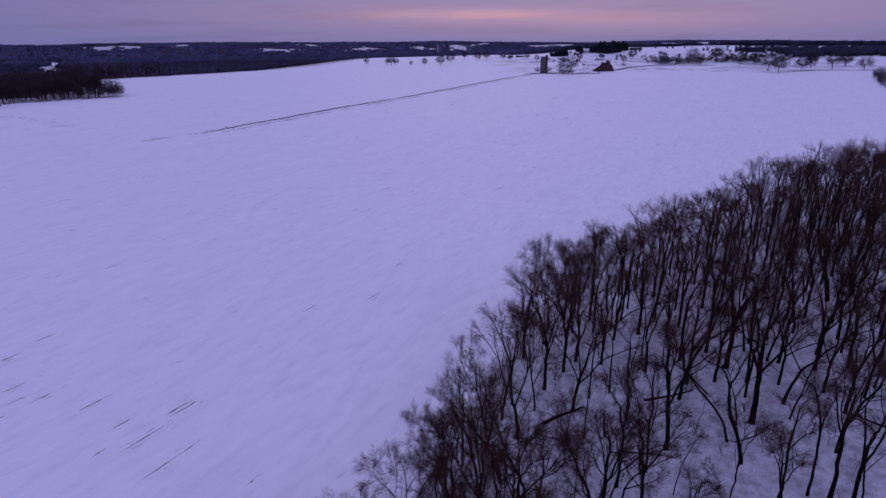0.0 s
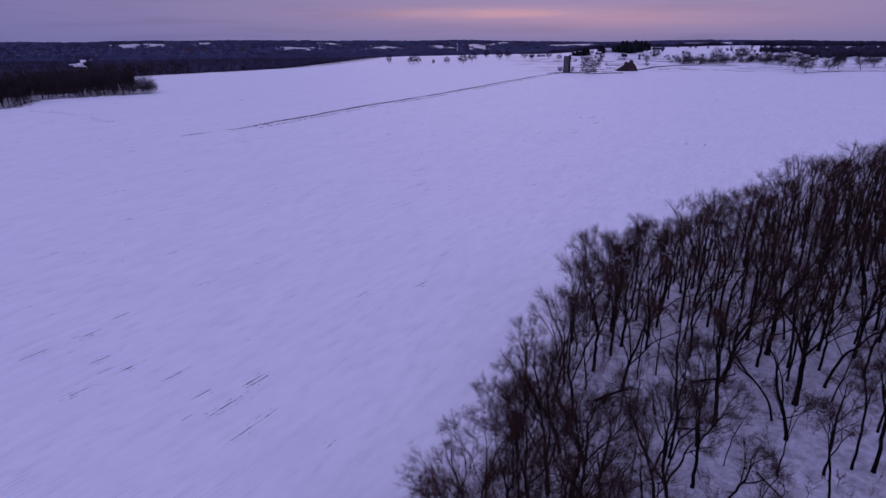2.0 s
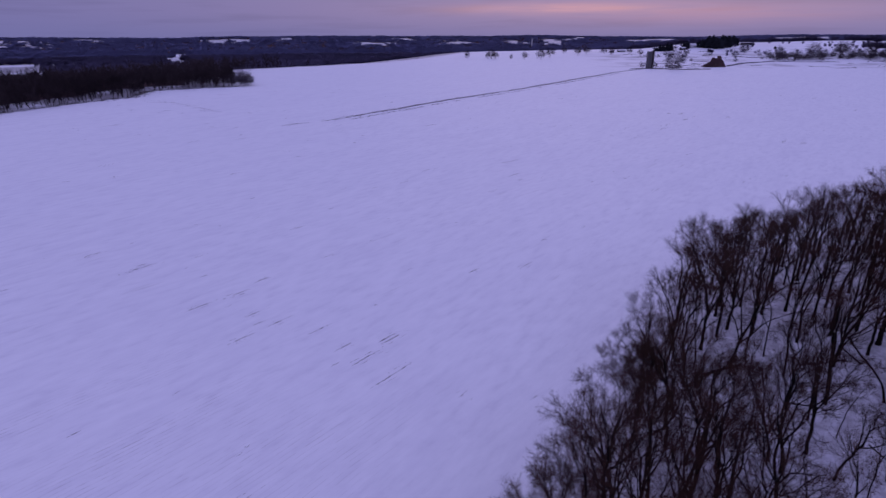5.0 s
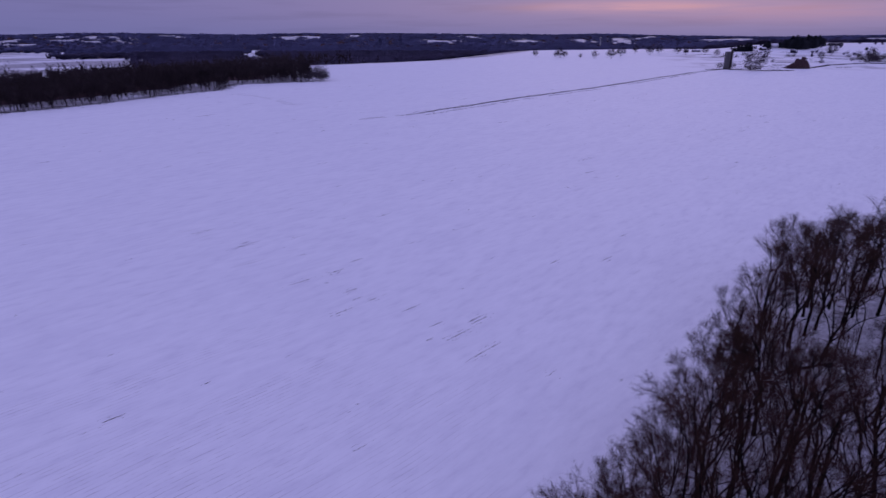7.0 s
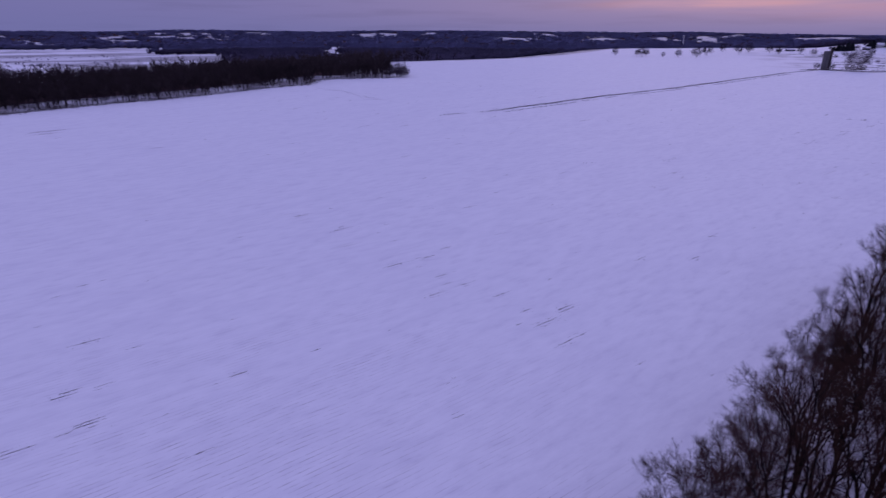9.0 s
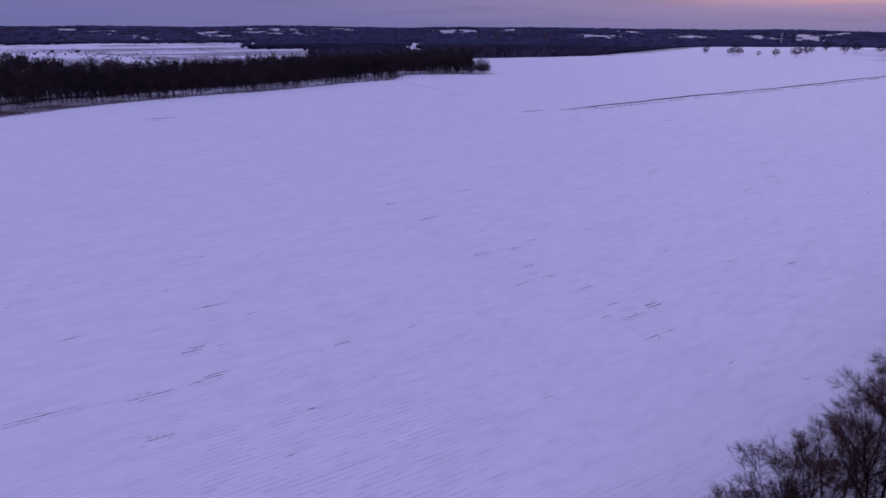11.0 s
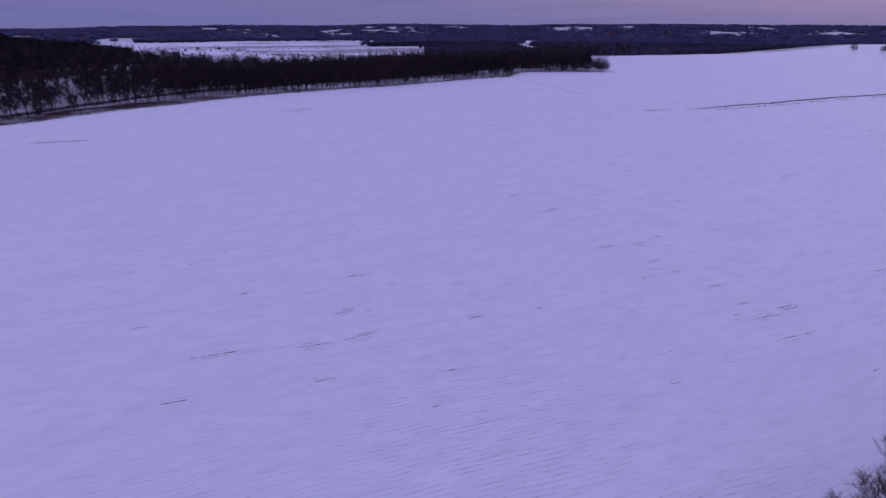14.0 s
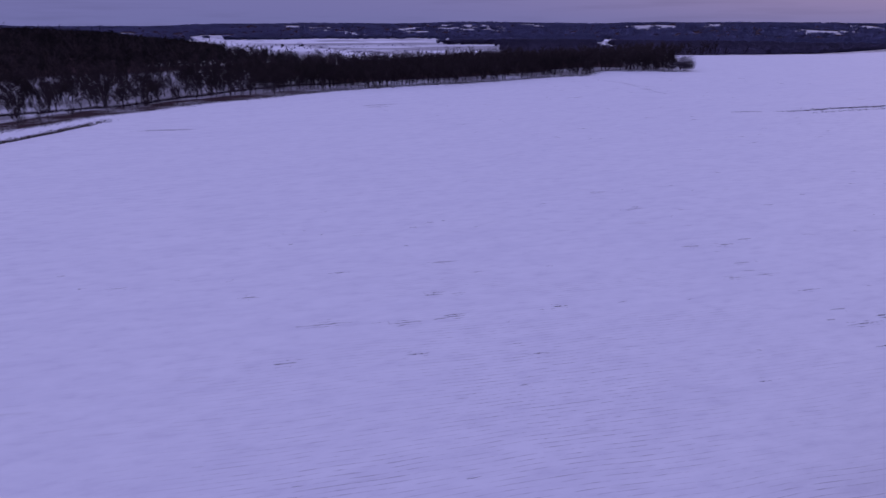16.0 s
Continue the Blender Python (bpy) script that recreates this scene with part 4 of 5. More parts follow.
def woods(name, label, r0, r1, a0, a1, step, variants, mat, size, tall, seed, density=wood_density):
    """Trees over a ring sector, kept where the woods stand."""
    g = np.random.default_rng(seed)
    n = int((r1 * r1 - r0 * r0) / 2 * radians(a1 - a0) / (step * step))
    r, a = np.sqrt(g.uniform(r0 * r0, r1 * r1, n)), np.radians(g.uniform(a0, a1, n))
    x, y = r * np.sin(a), r * np.cos(a)
    keep = density(x, y) > g.uniform(0.02, 1, n)
    x, y = x[keep], y[keep]
    n = len(x)
    s = g.uniform(*size, n)
    v, f = scatter(variants, x, y, land(x, y) - 0.3, s, g.uniform(0, 6.28, n), g.integers(0, len(variants), n), s * g.uniform(*tall, n))
    tagged(new(name, mesh_from(name, v, f, mat)), label, "woods", kind="stuff")


def mist(seed, n=26):
    """A bare crown seen from very far: a sheaf of slivers, widest above its middle."""
    g = np.random.default_rng(seed)
    p = Pile()
    a, f = g.uniform(0, 6.28, n), g.uniform(0.15, 1.0, n)
    base = np.stack([0.16 * np.cos(a), 0.16 * np.sin(a), g.uniform(-0.05, 0.35, n)], 1)
    reach = 0.48 * np.sqrt(f) * g.uniform(0.7, 1.1, n)
    tip = np.stack([reach * np.cos(a), reach * np.sin(a), np.sqrt(np.clip(1.05 - f * f * 0.75, 0, 1)) * g.uniform(0.85, 1.08, n)], 1)
    p.blades(base, tip, 0.20, g)
    q = base + 0.8 * (tip - base)
    p.blades(q, q + np.stack([g.normal(0, 0.1, n), g.normal(0, 0.1, n), g.uniform(-0.25, 0.2, n)], 1), 0.17, g)
    return p.data()


MIST = [mist(200 + k) for k in range(8)]
THIN_MIST = [mist(220 + k, 14) for k in range(8)]
MID_TREES = [merged(small_tree(140 + k, 1.0, 0.034, 135, 0.24, wide=1.15, r=0.0068)) for k in range(8)]
BACK_TREES = [merged(small_tree(160 + k, 1.0, 0.034, 72, 0.05, wide=1.1, r=0.012, limbs=7)) for k in range(8)]
woods("valley_woods", "dense bare woods on the slope below the field", 330, 640, -100, -22, 5.8, MID_TREES, FAR_TWIG, (11, 18.5), (0.9, 1.25), 3)
woods("slope_woods", "dark bare woods down the valley's side", 600, 1000, -100, -20, 9.8, BACK_TREES, FAR_TWIG, (10, 19), (0.85, 1.3), 8)
woods("hillside_woods", "dark close-standing bare woods up the hillside", 690, 1000, -100, -66, 7.8, BACK_TREES, HILL_TWIG, (10, 21), (0.75, 1.3), 15)
woods("hill_woods", "dark bare woods on a low hill and in the valley", 950, 1500, -100, -45, 10.5, MIST, HILL_TWIG, (12, 18), (0.8, 1.05), 4)
# from here out the woods' materials carry haze in their colour
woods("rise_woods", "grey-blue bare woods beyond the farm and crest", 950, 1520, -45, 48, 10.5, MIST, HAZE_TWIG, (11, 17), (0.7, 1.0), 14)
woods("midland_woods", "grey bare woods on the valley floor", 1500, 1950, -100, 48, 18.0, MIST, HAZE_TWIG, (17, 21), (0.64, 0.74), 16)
woods("lowland_woods", "bluish bare woods filling the valley", 1950, 2500, -100, 48, 20.0, MIST, FAR_HAZE_TWIG, (18, 22), (0.6, 0.70), 5)
woods("ridge_woods", "hazy blue woods on the far ridges", 2500, 4950, -100, 48, 40.0, THIN_MIST, FAR_HAZE_TWIG, (34, 46), (0.25, 0.31), 6)
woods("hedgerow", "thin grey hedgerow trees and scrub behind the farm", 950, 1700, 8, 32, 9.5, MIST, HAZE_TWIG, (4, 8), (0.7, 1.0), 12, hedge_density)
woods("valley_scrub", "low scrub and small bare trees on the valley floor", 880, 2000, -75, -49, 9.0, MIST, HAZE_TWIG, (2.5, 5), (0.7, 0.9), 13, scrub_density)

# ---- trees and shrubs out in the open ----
OPEN_KINDS = tree_kinds([dict(seed=31 + k, height=14, girth=0.55, crown=1300 + 80 * k, wide=0.33 + 0.05 * k, r=0.05, skirt=0.75) for k in range(4)], PASTURE_HAZE_TWIG, PASTURE_HAZE_TWIG, round_tree)
FIELD_TREES = [(-127, 969, 0.9), (-93, 969, 0.7), (-85, 955, 1.1), (-79, 970, 0.75), (-53, 952, 0.55), (-31, 950, 0.85), (-5, 949, 1.2), (11, 1014, 1.15),
               (41, 1151, 1.1), (62, 1081, 1.15), (80, 1118, 1.1), (111, 1111, 0.9), (121, 1082, 0.9), (153, 1087, 0.9), (165, 1045, 0.75), (156, 746, 1.15), (237, 1032, 0.95),
               (422, 764, 1.2), (424, 743, 1.05), (472, 776, 0.95), (521, 835, 1.25), (542, 820, 1.2), (593, 870, 1.1), (560, 782, 0.9), (472, 892, 0.95), (352, 950, 0.9), (402, 955, 1.15), (446, 966, 1.2), (455, 985, 1.0), (500, 990, 1.1), (300, 985, 0.8), (338, 1060, 0.8)]
FIELD_TREES += [(455, 905, 0.8), (488, 930, 0.9), (520, 915, 0.75), (548, 945, 0.85), (575, 925, 0.8), (600, 960, 0.9), (540, 1000, 0.8), (570, 1020, 0.85), (618, 905, 0.8)]
for k, (x, y, s) in enumerate(FIELD_TREES):
    plant("tree", OPEN_KINDS, k % 4, x, y, k * 71, s * (1.6 if x > 300 or 740 < y < 750 else 1.12), "round-crowned bare tree standing alone in the snowy pasture", "trees in the pasture")
SHRUB_KINDS = tree_kinds([dict(seed=41 + k, height=6.5, girth=0.2, crown=900, wide=0.5, r=0.035, skirt=1.0) for k in range(4)], PASTURE_HAZE_TWIG, PASTURE_HAZE_TWIG, round_tree)
SHRUBS = [(325, 938), (341, 937), (358, 946), (374, 945), (386, 944), (398, 943), (427, 981), (431, 959), (438, 949), (454, 957), (479, 972), (492, 971), (509, 980), (271, 887),
          (476, 640), (449, 598), (411, 541), (462, 618), (486, 655), (432, 575), (498, 670), (-287, 500), (-292, 503), (-298, 497), (-290, 509), (-296, 511), (-285, 505), (150, 748), (158, 743), (163, 749), (152, 741), (136, 766), (122, 767), (185, 1040), (204, 1030), (228, 1000), (345, 1010), (362, 1020), (380, 1030)]
for k, (x, y) in enumerate(SHRUBS):
    plant("shrub", SHRUB_KINDS, k % 4, x, y, k * 97, (1.0 + 0.7 * ((k * 37) % 10) / 10) * (1.6 if x < 0 else 1.4 if y < 700 else 1.0), "tangled leafless grey-brown thicket shrub in snow", "thicket shrubs", "shrub")
rng = np.random.default_rng(23)
for k in range(48):
    x = 330 + 190 * rng.random()
    y = 930 + 0.24 * (x - 330) + rng.normal(0, 14)
    plant("shrub", SHRUB_KINDS, k % 4, x, y, k * 53, rng.uniform(0.6, 2.3), "tangled leafless grey-brown thicket shrub in snow", "thicket shrubs", "shrub")

for k in range(15):
    x, y = rng.uniform(170, 420), rng.uniform(900, 1110)
    plant("shrub", SHRUB_KINDS, k % 4, x, y, k * 61, rng.uniform(0.5, 1.1), "small leafless grey bush on the snowy rise", "bushes on the rise", "shrub")


def conifer_kind(seed, height, width):
    """A dark evergreen: a trunk and whorls of drooping boughs."""
    g = np.random.default_rng(seed)
    trunk, bough = Pile(), Pile()
    trunk.tube([(0, 0, -0.3), (0, 0, height * 0.5), (0, 0, height)], [0.3, 0.2, 0.03], 6)
    at, tips = [], []
    for k in range(340):
        f = g.uniform(0.06, 0.98) ** 0.9
        a = g.uniform(0, 6.28)
        reach = width / 2 * (1 - f ** 2.2) ** 0.8 * g.uniform(0.75, 1.1) + 0.25
        h = height * f
        at.append((0, 0, h))
        tips.append((reach * math.cos(a), reach * math.sin(a), h - reach * g.uniform(-0.05, 0.35)))
    at, tips = np.array(at), np.array(tips)
    mid = at + (tips - at) * 0.55
    bough.spikes(at, tips, 0.7)
    bough.spikes(mid, mid + (tips - mid) * 1.2 + g.normal(0, 0.5, mid.shape), 0.5)
    return [("trunk", trunk.mesh("trunk", BARK)), ("foliage", bough.mesh("foliage", NEEDLE))]


CONIFERS = [conifer_kind(51, 15, 16), conifer_kind(52, 12.5, 15), conifer_kind(53, 17, 15)]
for k, (x, y, s) in enumerate([(217, 1148, 0.62), (224, 1151, 0.7), (231, 1152, 0.72), (238, 1155, 0.7), (211, 1150, 0.5), (300, 1182, 0.75), (305, 1183, 0.85), (311, 1175, 1.0), (317, 1176, 1.1),
                               (323, 1166, 1.1), (329, 1173, 1.15), (335, 1180, 1.12), (341, 1186, 1.15), (345, 1196, 1.1), (349, 1188, 1.05), (294, 1190, 0.6), (326, 1190, 1.15), (314, 1192, 1.0),
                               (372, 1290, 1.0), (382, 1295, 0.95), (391, 1300, 1.0), (399, 1305, 0.85), (268, 1180, 0.75), (274, 1186, 0.7), (428, 1174, 0.28)]):
    plant("conifer", CONIFERS, k % 3, x, y, k * 47, s * 1.2, "dark evergreen conifer in the farm's windbreak grove", "conifers of the windbreak", "conifer")


# ---- the farmstead ----
def silo(x, y):
    z = ground_at(x, y)
    ob = thing("silo", x, y, z - 0.3, 0, "weathered grey concrete stave silo, roofless, with dark chute", "silo")
    R, H = 4.1, 20.5
    bm = bmesh.new()
    n = 32
    rings = [(R + 0.35, 0), (R + 0.35, 0.9), (R, 0.95), (R, H), (R - 0.22, H), (R - 0.22, H - 3.0)]
    loops = []
    for r, h in rings:
        loops.append([bm.verts.new((r * math.cos(2 * math.pi * k / n), r * math.sin(2 * math.pi * k / n), h)) for k in range(n)])
    for a, b in zip(loops, loops[1:]):
        for k in range(n):
            bm.faces.new((a[k], a[(k + 1) % n], b[(k + 1) % n], b[k]))
    bm.faces.new(loops[-1])
    part("stave_wall", bm, CONCRETE, ob, "stained concrete staves")
    for k in range(14):
        bm = bmesh.new()
        h = 1.5 + k * 1.4
        m = 32
        ri = []
        for r, dz in ((R + 0.01, -0.03), (R + 0.05, -0.03), (R + 0.05, 0.03), (R + 0.01, 0.03)):
            ri.append([bm.verts.new((r * math.cos(2 * math.pi * q / m), r * math.sin(2 * math.pi * q / m), h + dz)) for q in range(m)])
        for a, b in zip(ri, ri[1:] + ri[:1]):
            for q in range(m):
                bm.faces.new((a[q], a[(q + 1) % m], b[(q + 1) % m], b[q]))
        part("hoop", bm, STEEL, ob)
    bm = bmesh.new()
    box(bm, R * 0.72, -R * 0.82, H / 2 + 0.6, 2.6, 1.7, H + 1.4)
    part("chute", bm, STEEL, ob, "dark covered filling chute", 0.12)
    bm = bmesh.new()
    box(bm, R * 0.72, -R * 0.82, H + 1.5, 3.0, 2.1, 0.35)
    part("chute_cap", bm, STEEL, ob, "", 0.08)
    for k in range(3):
        bm = bmesh.new()
        box(bm, 1.6 + 0.9 * k, -R - 0.9, 0.6 + 0.2 * k, 0.7, 0.5, 1.4)
        part("footing_block", bm, CONCRETE, ob, "", 0.06)


silo(129.5, 763.5)


def collapsed_barn(x, y):
    """A fallen barn: a broken gable, tumbled walls and a slumped heap of boards."""
    z = ground_at(x, y)
    ob = thing("collapsed_barn", x, y, z - 0.2, 10, "collapsed red-brown barn with broken gable and board heap", "barn")
    g = np.random.default_rng(5)
    bm = bmesh.new()
    prof = [(-13.5, 0), (-12.5, 3.2), (-9.4, 6.2), (-7.6, 8.0), (-6.6, 11.8), (-4.2, 12.5), (-2.4, 11.0), (0.2, 11.6), (1.4, 13.6), (3.6, 14.4), (4.8, 12.8), (6.0, 10.2), (8.8, 8.0), (11.2, 4.6), (13.5, 0)]
    front = [bm.verts.new((px, -3.0 - 0.12 * ph, ph)) for px, ph in prof]
    back = [bm.verts.new((px, -2.4 - 0.12 * ph, ph)) for px, ph in prof]
    bm.faces.new(front)
    bm.faces.new(back[::-1])
    for k in range(len(prof)):
        bm.faces.new((front[k], back[k], back[(k + 1) % len(prof)], front[(k + 1) % len(prof)]))
    part("gable_wall", bm, BRICK, ob, "jagged red-brown gable wall")
    # slumped roof: an uneven heap behind the gable
    nx, ny = 22, 14
    bm = bmesh.new()
    grid = []
    for i in range(nx):
        for j in range(ny):
            px, py = -14 + 28 * i / (nx - 1), -3 + 15 * j / (ny - 1)
            h = 8.0 * max(0, 1 - abs(px + 0.4) / 13.6) ** 0.45 * max(0, 1 - max(0, abs(py - 1) - 2) / 9) + g.normal(0, 0.7)
            grid.append(bm.verts.new((px, py, max(h, -0.1) if 0 < i < nx - 1 and j < ny - 1 else -0.1)))
    for i in range(nx - 1):
        for j in range(ny - 1):
            a = i * ny + j
            bm.faces.new((grid[a], grid[a + ny], grid[a + ny + 1], grid[a + 1]))
    part("slumped_roof", bm, BRICK, ob, "slumped roof of rotten boards")
    for k in range(26):
        bm = bmesh.new()
        m = pose(g.uniform(-9, 9), g.uniform(-4.5, -3.2), g.uniform(0.2, 3.5), g.uniform(-30, 30), g.uniform(-70, 70), g.uniform(0, 180))
        box(bm, 0, 0, 0, g.uniform(2.5, 6), 0.35, 0.12, m)
        part("board", bm, PLANK, ob)
    bm = bmesh.new()
    box(bm, 2.6, -1.0, 11.6, 1.6, 1.6, 5.2)
    part("chimney", bm, BRICK, ob, "", 0.05)
    bm = bmesh.new()
    box(bm, 5.4, -3.6, 12.2, 3.6, 0.5, 0.6)
    part("beam", bm, PLANK, ob)


collapsed_barn(216, 791)


def farm_building(name, label, x, y, turn, w, d, wall, roof, wall_mat, roof_mat, windows=3, category="house", sink=0.0, group="farm buildings"):
    ob = thing(name, x, y, ground_at(x, y) - 0.2 - sink, turn, label, category, group)
    bm = bmesh.new()
    box(bm, 0, 0, wall / 2, w, d, wall)
    part("wall", bm, wall_mat, ob)
    for s in (-1, 1):
        bm = bmesh.new()
        a = [bm.verts.new(p) for p in ((s * w / 2, -d / 2, wall), (s * w / 2, d / 2, wall), (s * w / 2, 0, wall + roof))]
        b = [bm.verts.new(p) for p in ((s * (w / 2 - 0.2), -d / 2, wall), (s * (w / 2 - 0.2), d / 2, wall), (s * (w / 2 - 0.2), 0, wall + roof))]
        bm.faces.new(a)
        bm.faces.new(b[::-1])
        for k in range(3):
            bm.faces.new((a[k], b[k], b[(k + 1) % 3], a[(k + 1) % 3]))
        part("gable", bm, wall_mat, ob)
    for s in (-1, 1):
        bm = bmesh.new()
        ln = math.hypot(d / 2 + 0.4, roof * (1 + 0.8 / d))
        m = Matrix.Translation((0, s * (d / 4 + 0.1), wall + roof / 2 + 0.08)) @ pose(0, 0, 0, -s * math.degrees(math.atan2(roof, d / 2)), 0, 0)
        box(bm, 0, 0, 0, w + 0.8, ln, 0.18, m)
        part("roof", bm, roof_mat, ob, "snow-dusted roof slope")
    for k in range(windows):
        px = (k + 0.5) * w / windows - w / 2
        win = thing("window", 0, 0, 0, 0, "", "")
        win.parent = ob
        win.matrix_basis = pose(px, -d / 2 - 0.02, wall * 0.55)
        bm = bmesh.new()
        for bx, bz, sx, sz in ((0, 0.75, 1.2, 0.12), (0, -0.75, 1.2, 0.12), (-0.54, 0, 0.12, 1.5), (0.54, 0, 0.12, 1.5)):
            box(bm, bx, -0.03, bz, sx, 0.1, sz)
        part("frame", bm, WHITE, win)
        bm = bmesh.new()
        box(bm, 0, 0, 0, 1.0, 0.06, 1.4)
        part("pane", bm, GLASS, win)
    return ob


farm_building("farmhouse", "white clapboard farmhouse with snowy roof by conifers", 285, 1190, 8, 12, 8, 5.0, 3.2, WHITE, ROOF, 4)
farm_building("shed", "long dark machine shed half buried by snow", 150, 1169, 12, 14, 6, 2.6, 1.4, SHED, ROOF, 3, "shed")
farm_building("shed", "small dark farm shed in snowy pasture", 131, 1157, -10, 8, 5, 2.4, 1.2, SHED, SHED, 2, "shed")
farm_building("shed", "long low dark farm shed on the rise", 430, 1330, 5, 26, 8, 3.2, 1.6, SHED, SHED, 5, "shed")
farm_building("shed", "dark farm shed beside the windbreak", 262, 1168, 20, 9, 7, 3.2, 2.0, SHED, ROOF, 2, "shed")

for x, y, turn, w in ((-1622, 705, 20, 14), (-1634, 781, -30, 12), (-1669, 856, 5, 16), (-1530, 742, 50, 11), (-1585, 815, -10, 12), (-1500, 690, 15, 13)):
    farm_building("house", "pale valley hamlet house with a snowy roof", x, y, turn, w, 8, 4.6, 2.8, WHITE if w > 12 else SHED, ROOF, 3, "house", 0.0, "hamlet houses")


def mast(x, y, h):
    z = ground_at(x, y)
    ob = thing("water_tower", x, y, z, 0, "pale slender water tower on the far ridge", "tower")
    bm = bmesh.new()
    bmesh.ops.create_cone(bm, cap_ends=True, segments=12, radius1=3.0, radius2=1.8, depth=h, matrix=Matrix.Translation((0, 0, h / 2)))
    part("shaft", bm, WHITE, ob)
    bm = bmesh.new()
    bmesh.ops.create_uvsphere(bm, u_segments=16, v_segments=10, radius=5.0, matrix=Matrix.Translation((0, 0, h + 2.5)) @ Matrix.Diagonal((1, 1, 0.75, 1)))
    part("tank", bm, WHITE, ob)


mast(-30, 2900, 34)


# ---- weeds, banks and bare ground ----
def tufts(name, label, spots, mat, category, height, width):
    """Dead stalks gathered into one mesh: three-sided blades, a handful at every spot."""
    g = np.random.default_rng(len(spots))
    pts = np.array(spots, float)
    n = 8
    base = np.repeat(np.stack([pts[:, 0], pts[:, 1], land(pts[:, 0], pts[:, 1]) - 0.05], 1), n, 0)
    base[:, :2] += g.normal(0, width, (len(base), 2))
    tip = base + np.stack([g.normal(0, 0.35, len(base)), g.normal(0, 0.35, len(base)), g.uniform(0.4, 1.0, len(base))], 1) * height
    p = Pile()
    p.blades(base, tip, width * 0.5, g)
    tagged(new(name, p.mesh(name, mat)), label, category, kind="stuff")


def line_spots(path, step, jitter, gaps, seed):
    g = np.random.default_rng(seed)
    out, run = [], 0.0
    for (ax, ay), (bx, by) in zip(path, path[1:]):
        ln = math.hypot(bx - ax, by - ay)
        k = 0.0
        while k < ln:
            if fnoise(np.array([(run + k) / 22]), np.array([0.5]), seed)[0] > gaps:
                f = k / ln
                out.append((ax + f * (bx - ax) + g.normal(0, jitter), ay + f * (by - ay) + g.normal(0, jitter)))
            k += step
        run += ln
    return out


LANE = [(-172, 276), (-156, 292), (-130, 321), (-104, 367), (-77, 421), (-40, 476), (8, 561), (76, 688), (119, 752), (127, 757)]
tufts("fence_row", "ragged line of dead weeds along a field boundary", line_spots(LANE[1:3], 0.7, 0.9, 0.3, 5) + line_spots(LANE[2:], 0.6, 0.8, 0.26, 3) + line_spots(LANE[2:], 0.45, 0.5, 0.28, 6) + line_spots(LANE[2:7], 0.9, 2.2, 0.35, 9) + line_spots([(x + 7, y - 4) for x, y in LANE[2:8]], 1.0, 0.7, 0.45, 4), WEED, "weeds", 0.55, 0.38)
BANKS = [[(236, 806), (243, 819), (274, 865), (315, 893), (360, 915)], [(300, 1012), (309, 1008), (325, 984), (345, 975)], [(105, 751), (129, 756), (167, 742), (200, 752)],
         [(112, 760), (124, 754), (140, 757), (150, 752)], [(136, 770), (160, 772), (190, 768)], [(150, 800), (190, 812), (215, 800)], [(140, 850), (185, 860), (235, 850)], [(170, 905), (215, 900), (250, 915)], [(430, 755), (470, 772), (520, 790), (570, 780)], [(330, 930), (420, 950), (515, 972)]]
g = np.random.default_rng(88)
for k in range(26):
    x, y = g.uniform(90, 470), g.uniform(770, 1120)
    ln, tilt = g.uniform(8, 34), g.uniform(-0.35, 0.35)
    BANKS.append([(x, y), (x + ln * 0.5, y + ln * tilt * 0.5 + g.normal(0, 2)), (x + ln, y + ln * tilt)])
spots = [s for k, path in enumerate(BANKS) for s in line_spots(path, 0.5, 1.8, 0.34, 10 + k)]
tufts("bank_weeds", "dark dead weeds on snowy banks round the farm", spots, WEED, "weeds", 0.9, 0.4)
tufts("bank_brush", "dark tangled brush along the farm's banks", [s for k, path in enumerate(BANKS[:3]) for s in line_spots(path, 0.4, 1.3, 0.36, 60 + k)], FAR_TWIG, "brush", 1.3, 0.45)
HEDGE = [(-360, -44), (-366, -34), (-374, -20), (-384, -4), (-396, 14), (-404, 24)]
tufts("hedge_brush", "low brown brush and grass at the field's end", line_spots(HEDGE[:-1], 0.12, 0.8, 0.2, 20) + line_spots([(x - 4, y + 1) for x, y in HEDGE], 0.2, 2.6, 0.28, 21), WEED, "weeds", 1.4, 0.17)
tufts("track_weeds", "faint line of dead grass beside a snowed-over track", line_spots([(-313.5, 388.4), (-286, 381.3), (-266.5, 371), (-226, 341)], 0.5, 2.0, 0.3, 24), WEED, "weeds", 0.3, 0.2)
DITCH = [(-486, -60), (-474, 5), (-470, 46), (-485, 95), (-497, 141), (-492, 195), (-468, 240)]
tufts("ditch_brush", "dark continuous brush along a ditch below the field", line_spots(DITCH, 0.3, 1.3, 0.3, 25) + line_spots(DITCH, 0.45, 3.5, 0.3, 26), FAR_TWIG, "brush", 2.0, 0.32)
tufts("wood_edge_brush", "brown brush and long grass along the wood's front", line_spots([along_edge(k, 4.0) for k in np.arange(0, EDGE_LENGTH - 1, 4.0)], 0.25, 4.0, 0.3, 22) + line_spots([along_edge(k, 16 + 6 * math.sin(k / 50)) for k in np.arange(0, 330, 4.0)], 0.25, 6.0, 0.2, 23), WEED, "weeds", 0.8, 0.24)


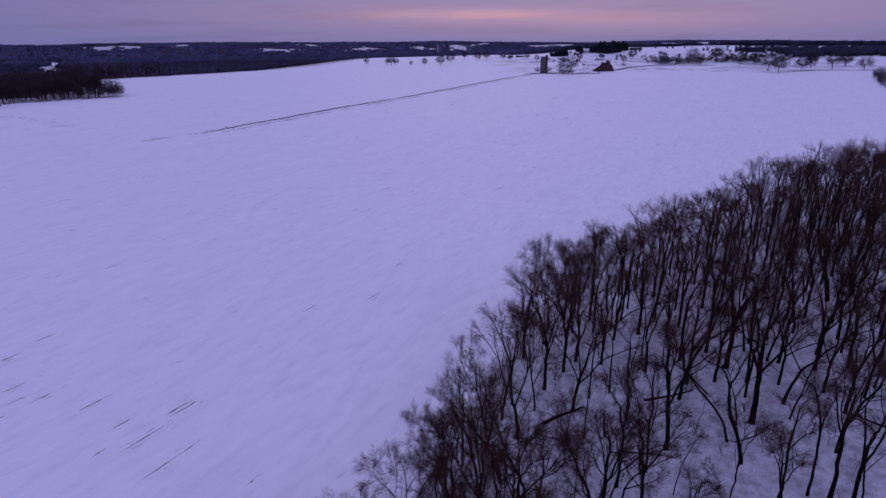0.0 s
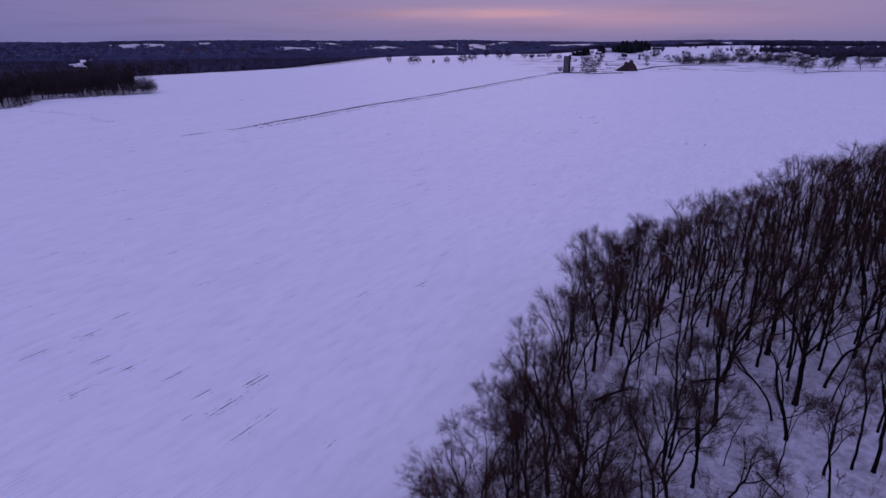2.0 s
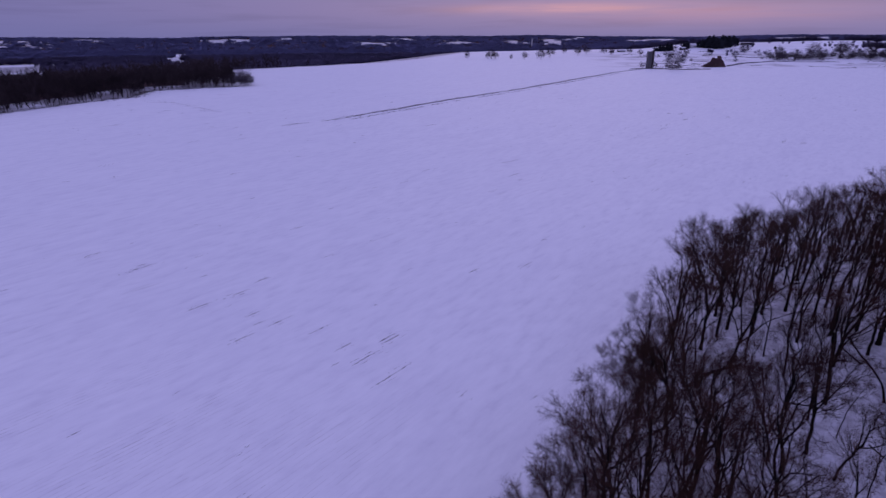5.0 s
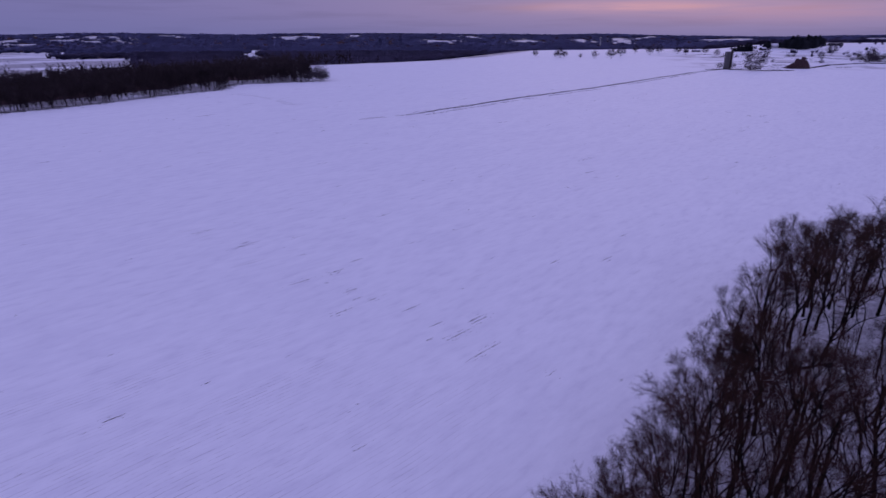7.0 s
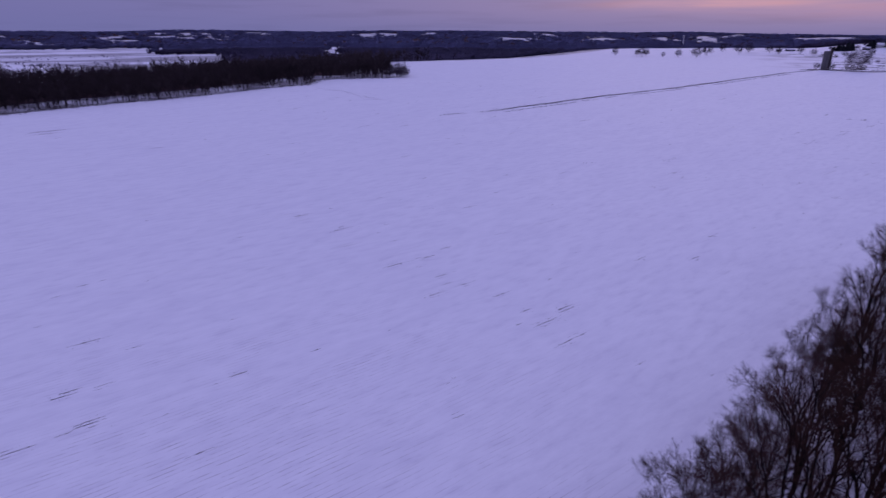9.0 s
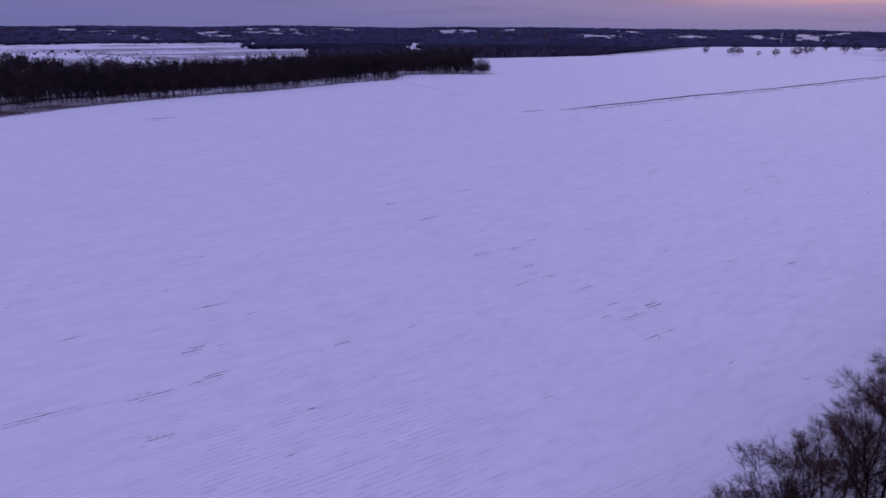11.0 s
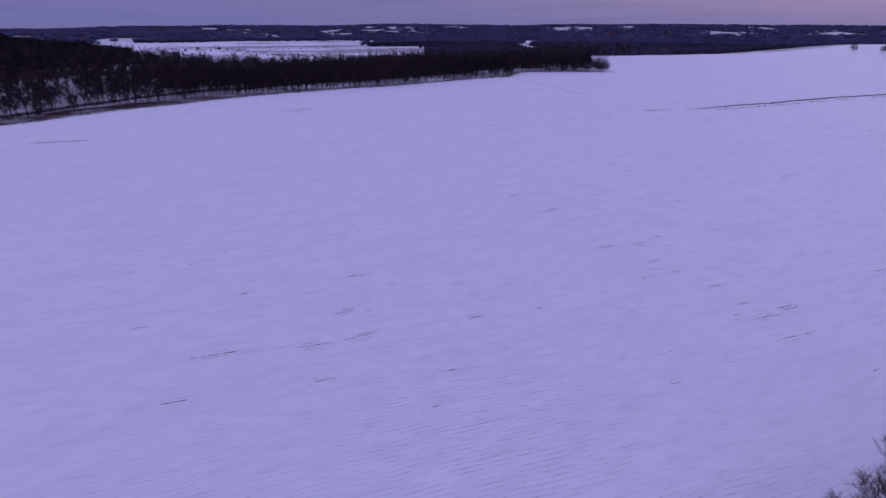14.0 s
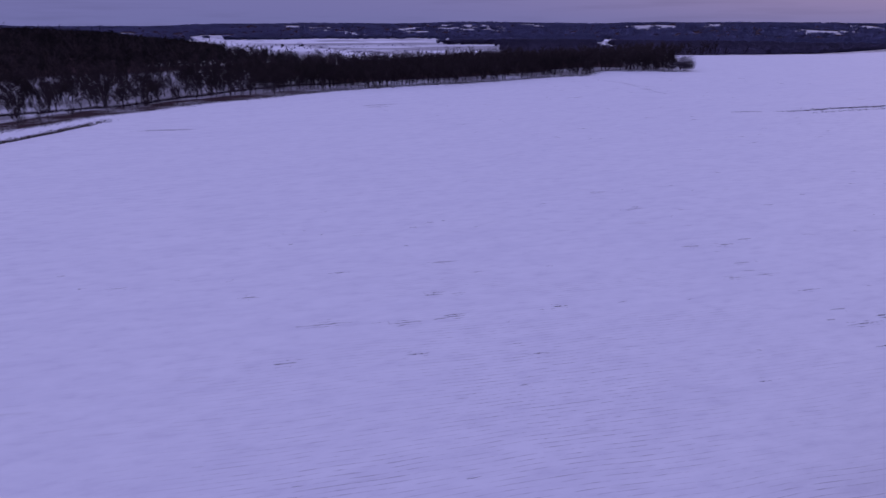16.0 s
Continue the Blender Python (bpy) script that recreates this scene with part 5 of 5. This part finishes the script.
# stubble and clods that the wind has bared, in streaks along the rows
STREAKS = [(-105, 93, 5), (-106, 94.5, 2), (-122.5, 98.5, 3.5), (-75.5, 83.6, 3.5), (-80.8, 76.4, 4.5), (-68.2, 75.4, 3), (-66, 66.3, 4), (-62, 72.9, 3), (-38.8, 70.2, 4), (-41.5, 63.8, 5),
           (-34.9, 61, 3), (-115.8, 24.9, 4), (-99.5, 1.4, 5), (-95.1, 9.6, 3), (-104.7, 12.4, 2.5), (-342, 175, 14), (-335, 168, 10), (-352, 36, 18), (-344, 46, 10),
           (76.6, 360.5, 6), (111, 269, 5), (69.5, 360.6, 4), (60.7, 373.4, 4), (-40, 70, 3)]
STREAKS += [(-95.5, 10.3, 2.5), (-104.9, 13.7, 1.8), (-84.2, 27.3, 2.2), (-76.1, 11.5, 1.8), (-46.5, 66.4, 2.5), (-79.1, 125, 3), (-73.3, 91.3, 2.5), (-46.4, 60.4, 1.6), (-36.8, 57.8, 3), (-10.9, 125.3, 2),
            (-21.2, 193.5, 5), (-126.8, 4.3, 2.5), (-128.6, -15.4, 2.5), (-102.4, -21.7, 3.5), (-15.1, 107.6, 3), (-53, 71.6, 2.5), (-27.2, 102.4, 2.5), (190.6, 388.9, 2), (75, 339, 6), (-109, -10, 7), (-90, -4, 3)]


def stubble():
    g = np.random.default_rng(77)
    ux, uy = math.cos(ROW), math.sin(ROW)
    blades, clods = [], []
    streaks = [(x, y, ln, 0.55 if ln < 8 and y < 200 else 1.2) for x, y, ln in STREAKS]
    for _ in range(170):
        x, y = g.uniform(-170, 30), g.uniform(-45, 140)
        if in_wood(x + 6, y - 4):
            continue
        if fnoise(np.array([x / 30]), np.array([y / 30]), 17)[0] > 0.47:
            streaks.append((x, y, g.exponential(0.7) + 0.4, g.uniform(0.1, 0.32)))
    for _ in range(260):
        x, y = g.uniform(-330, 300), g.uniform(140, 480)
        streaks.append((x, y, g.exponential(2.0) + 0.5, g.uniform(0.1, 0.45)))
    for x, y, ln, thick in streaks:
        n = int(ln * 34 * thick) + 2
        f = g.normal(0, 0.33, n) * ln
        w = g.normal(0, 0.10 + 0.06 * ln, n)
        w = np.round(w / 0.84) * 0.84 + g.normal(0, 0.07, n)
        blades += list(zip(x + ux * f - uy * w, y + uy * f + ux * w))
    pts = np.array(blades)
    z = land(pts[:, 0], pts[:, 1])
    p = Pile()
    base = np.stack([pts[:, 0], pts[:, 1], z - 0.02], 1)
    way = g.normal(0, 0.55, len(pts))
    lie = np.stack([ux * way, uy * way, g.uniform(0.02, 0.10, len(pts))], 1)
    p.spikes(base, base + lie, g.uniform(0.02, 0.045, len(pts)))
    tagged(new("stubble", p.mesh("stubble", SOIL)), "short brown crop stubble poking through thin snow", "stubble", kind="stuff")


stubble()
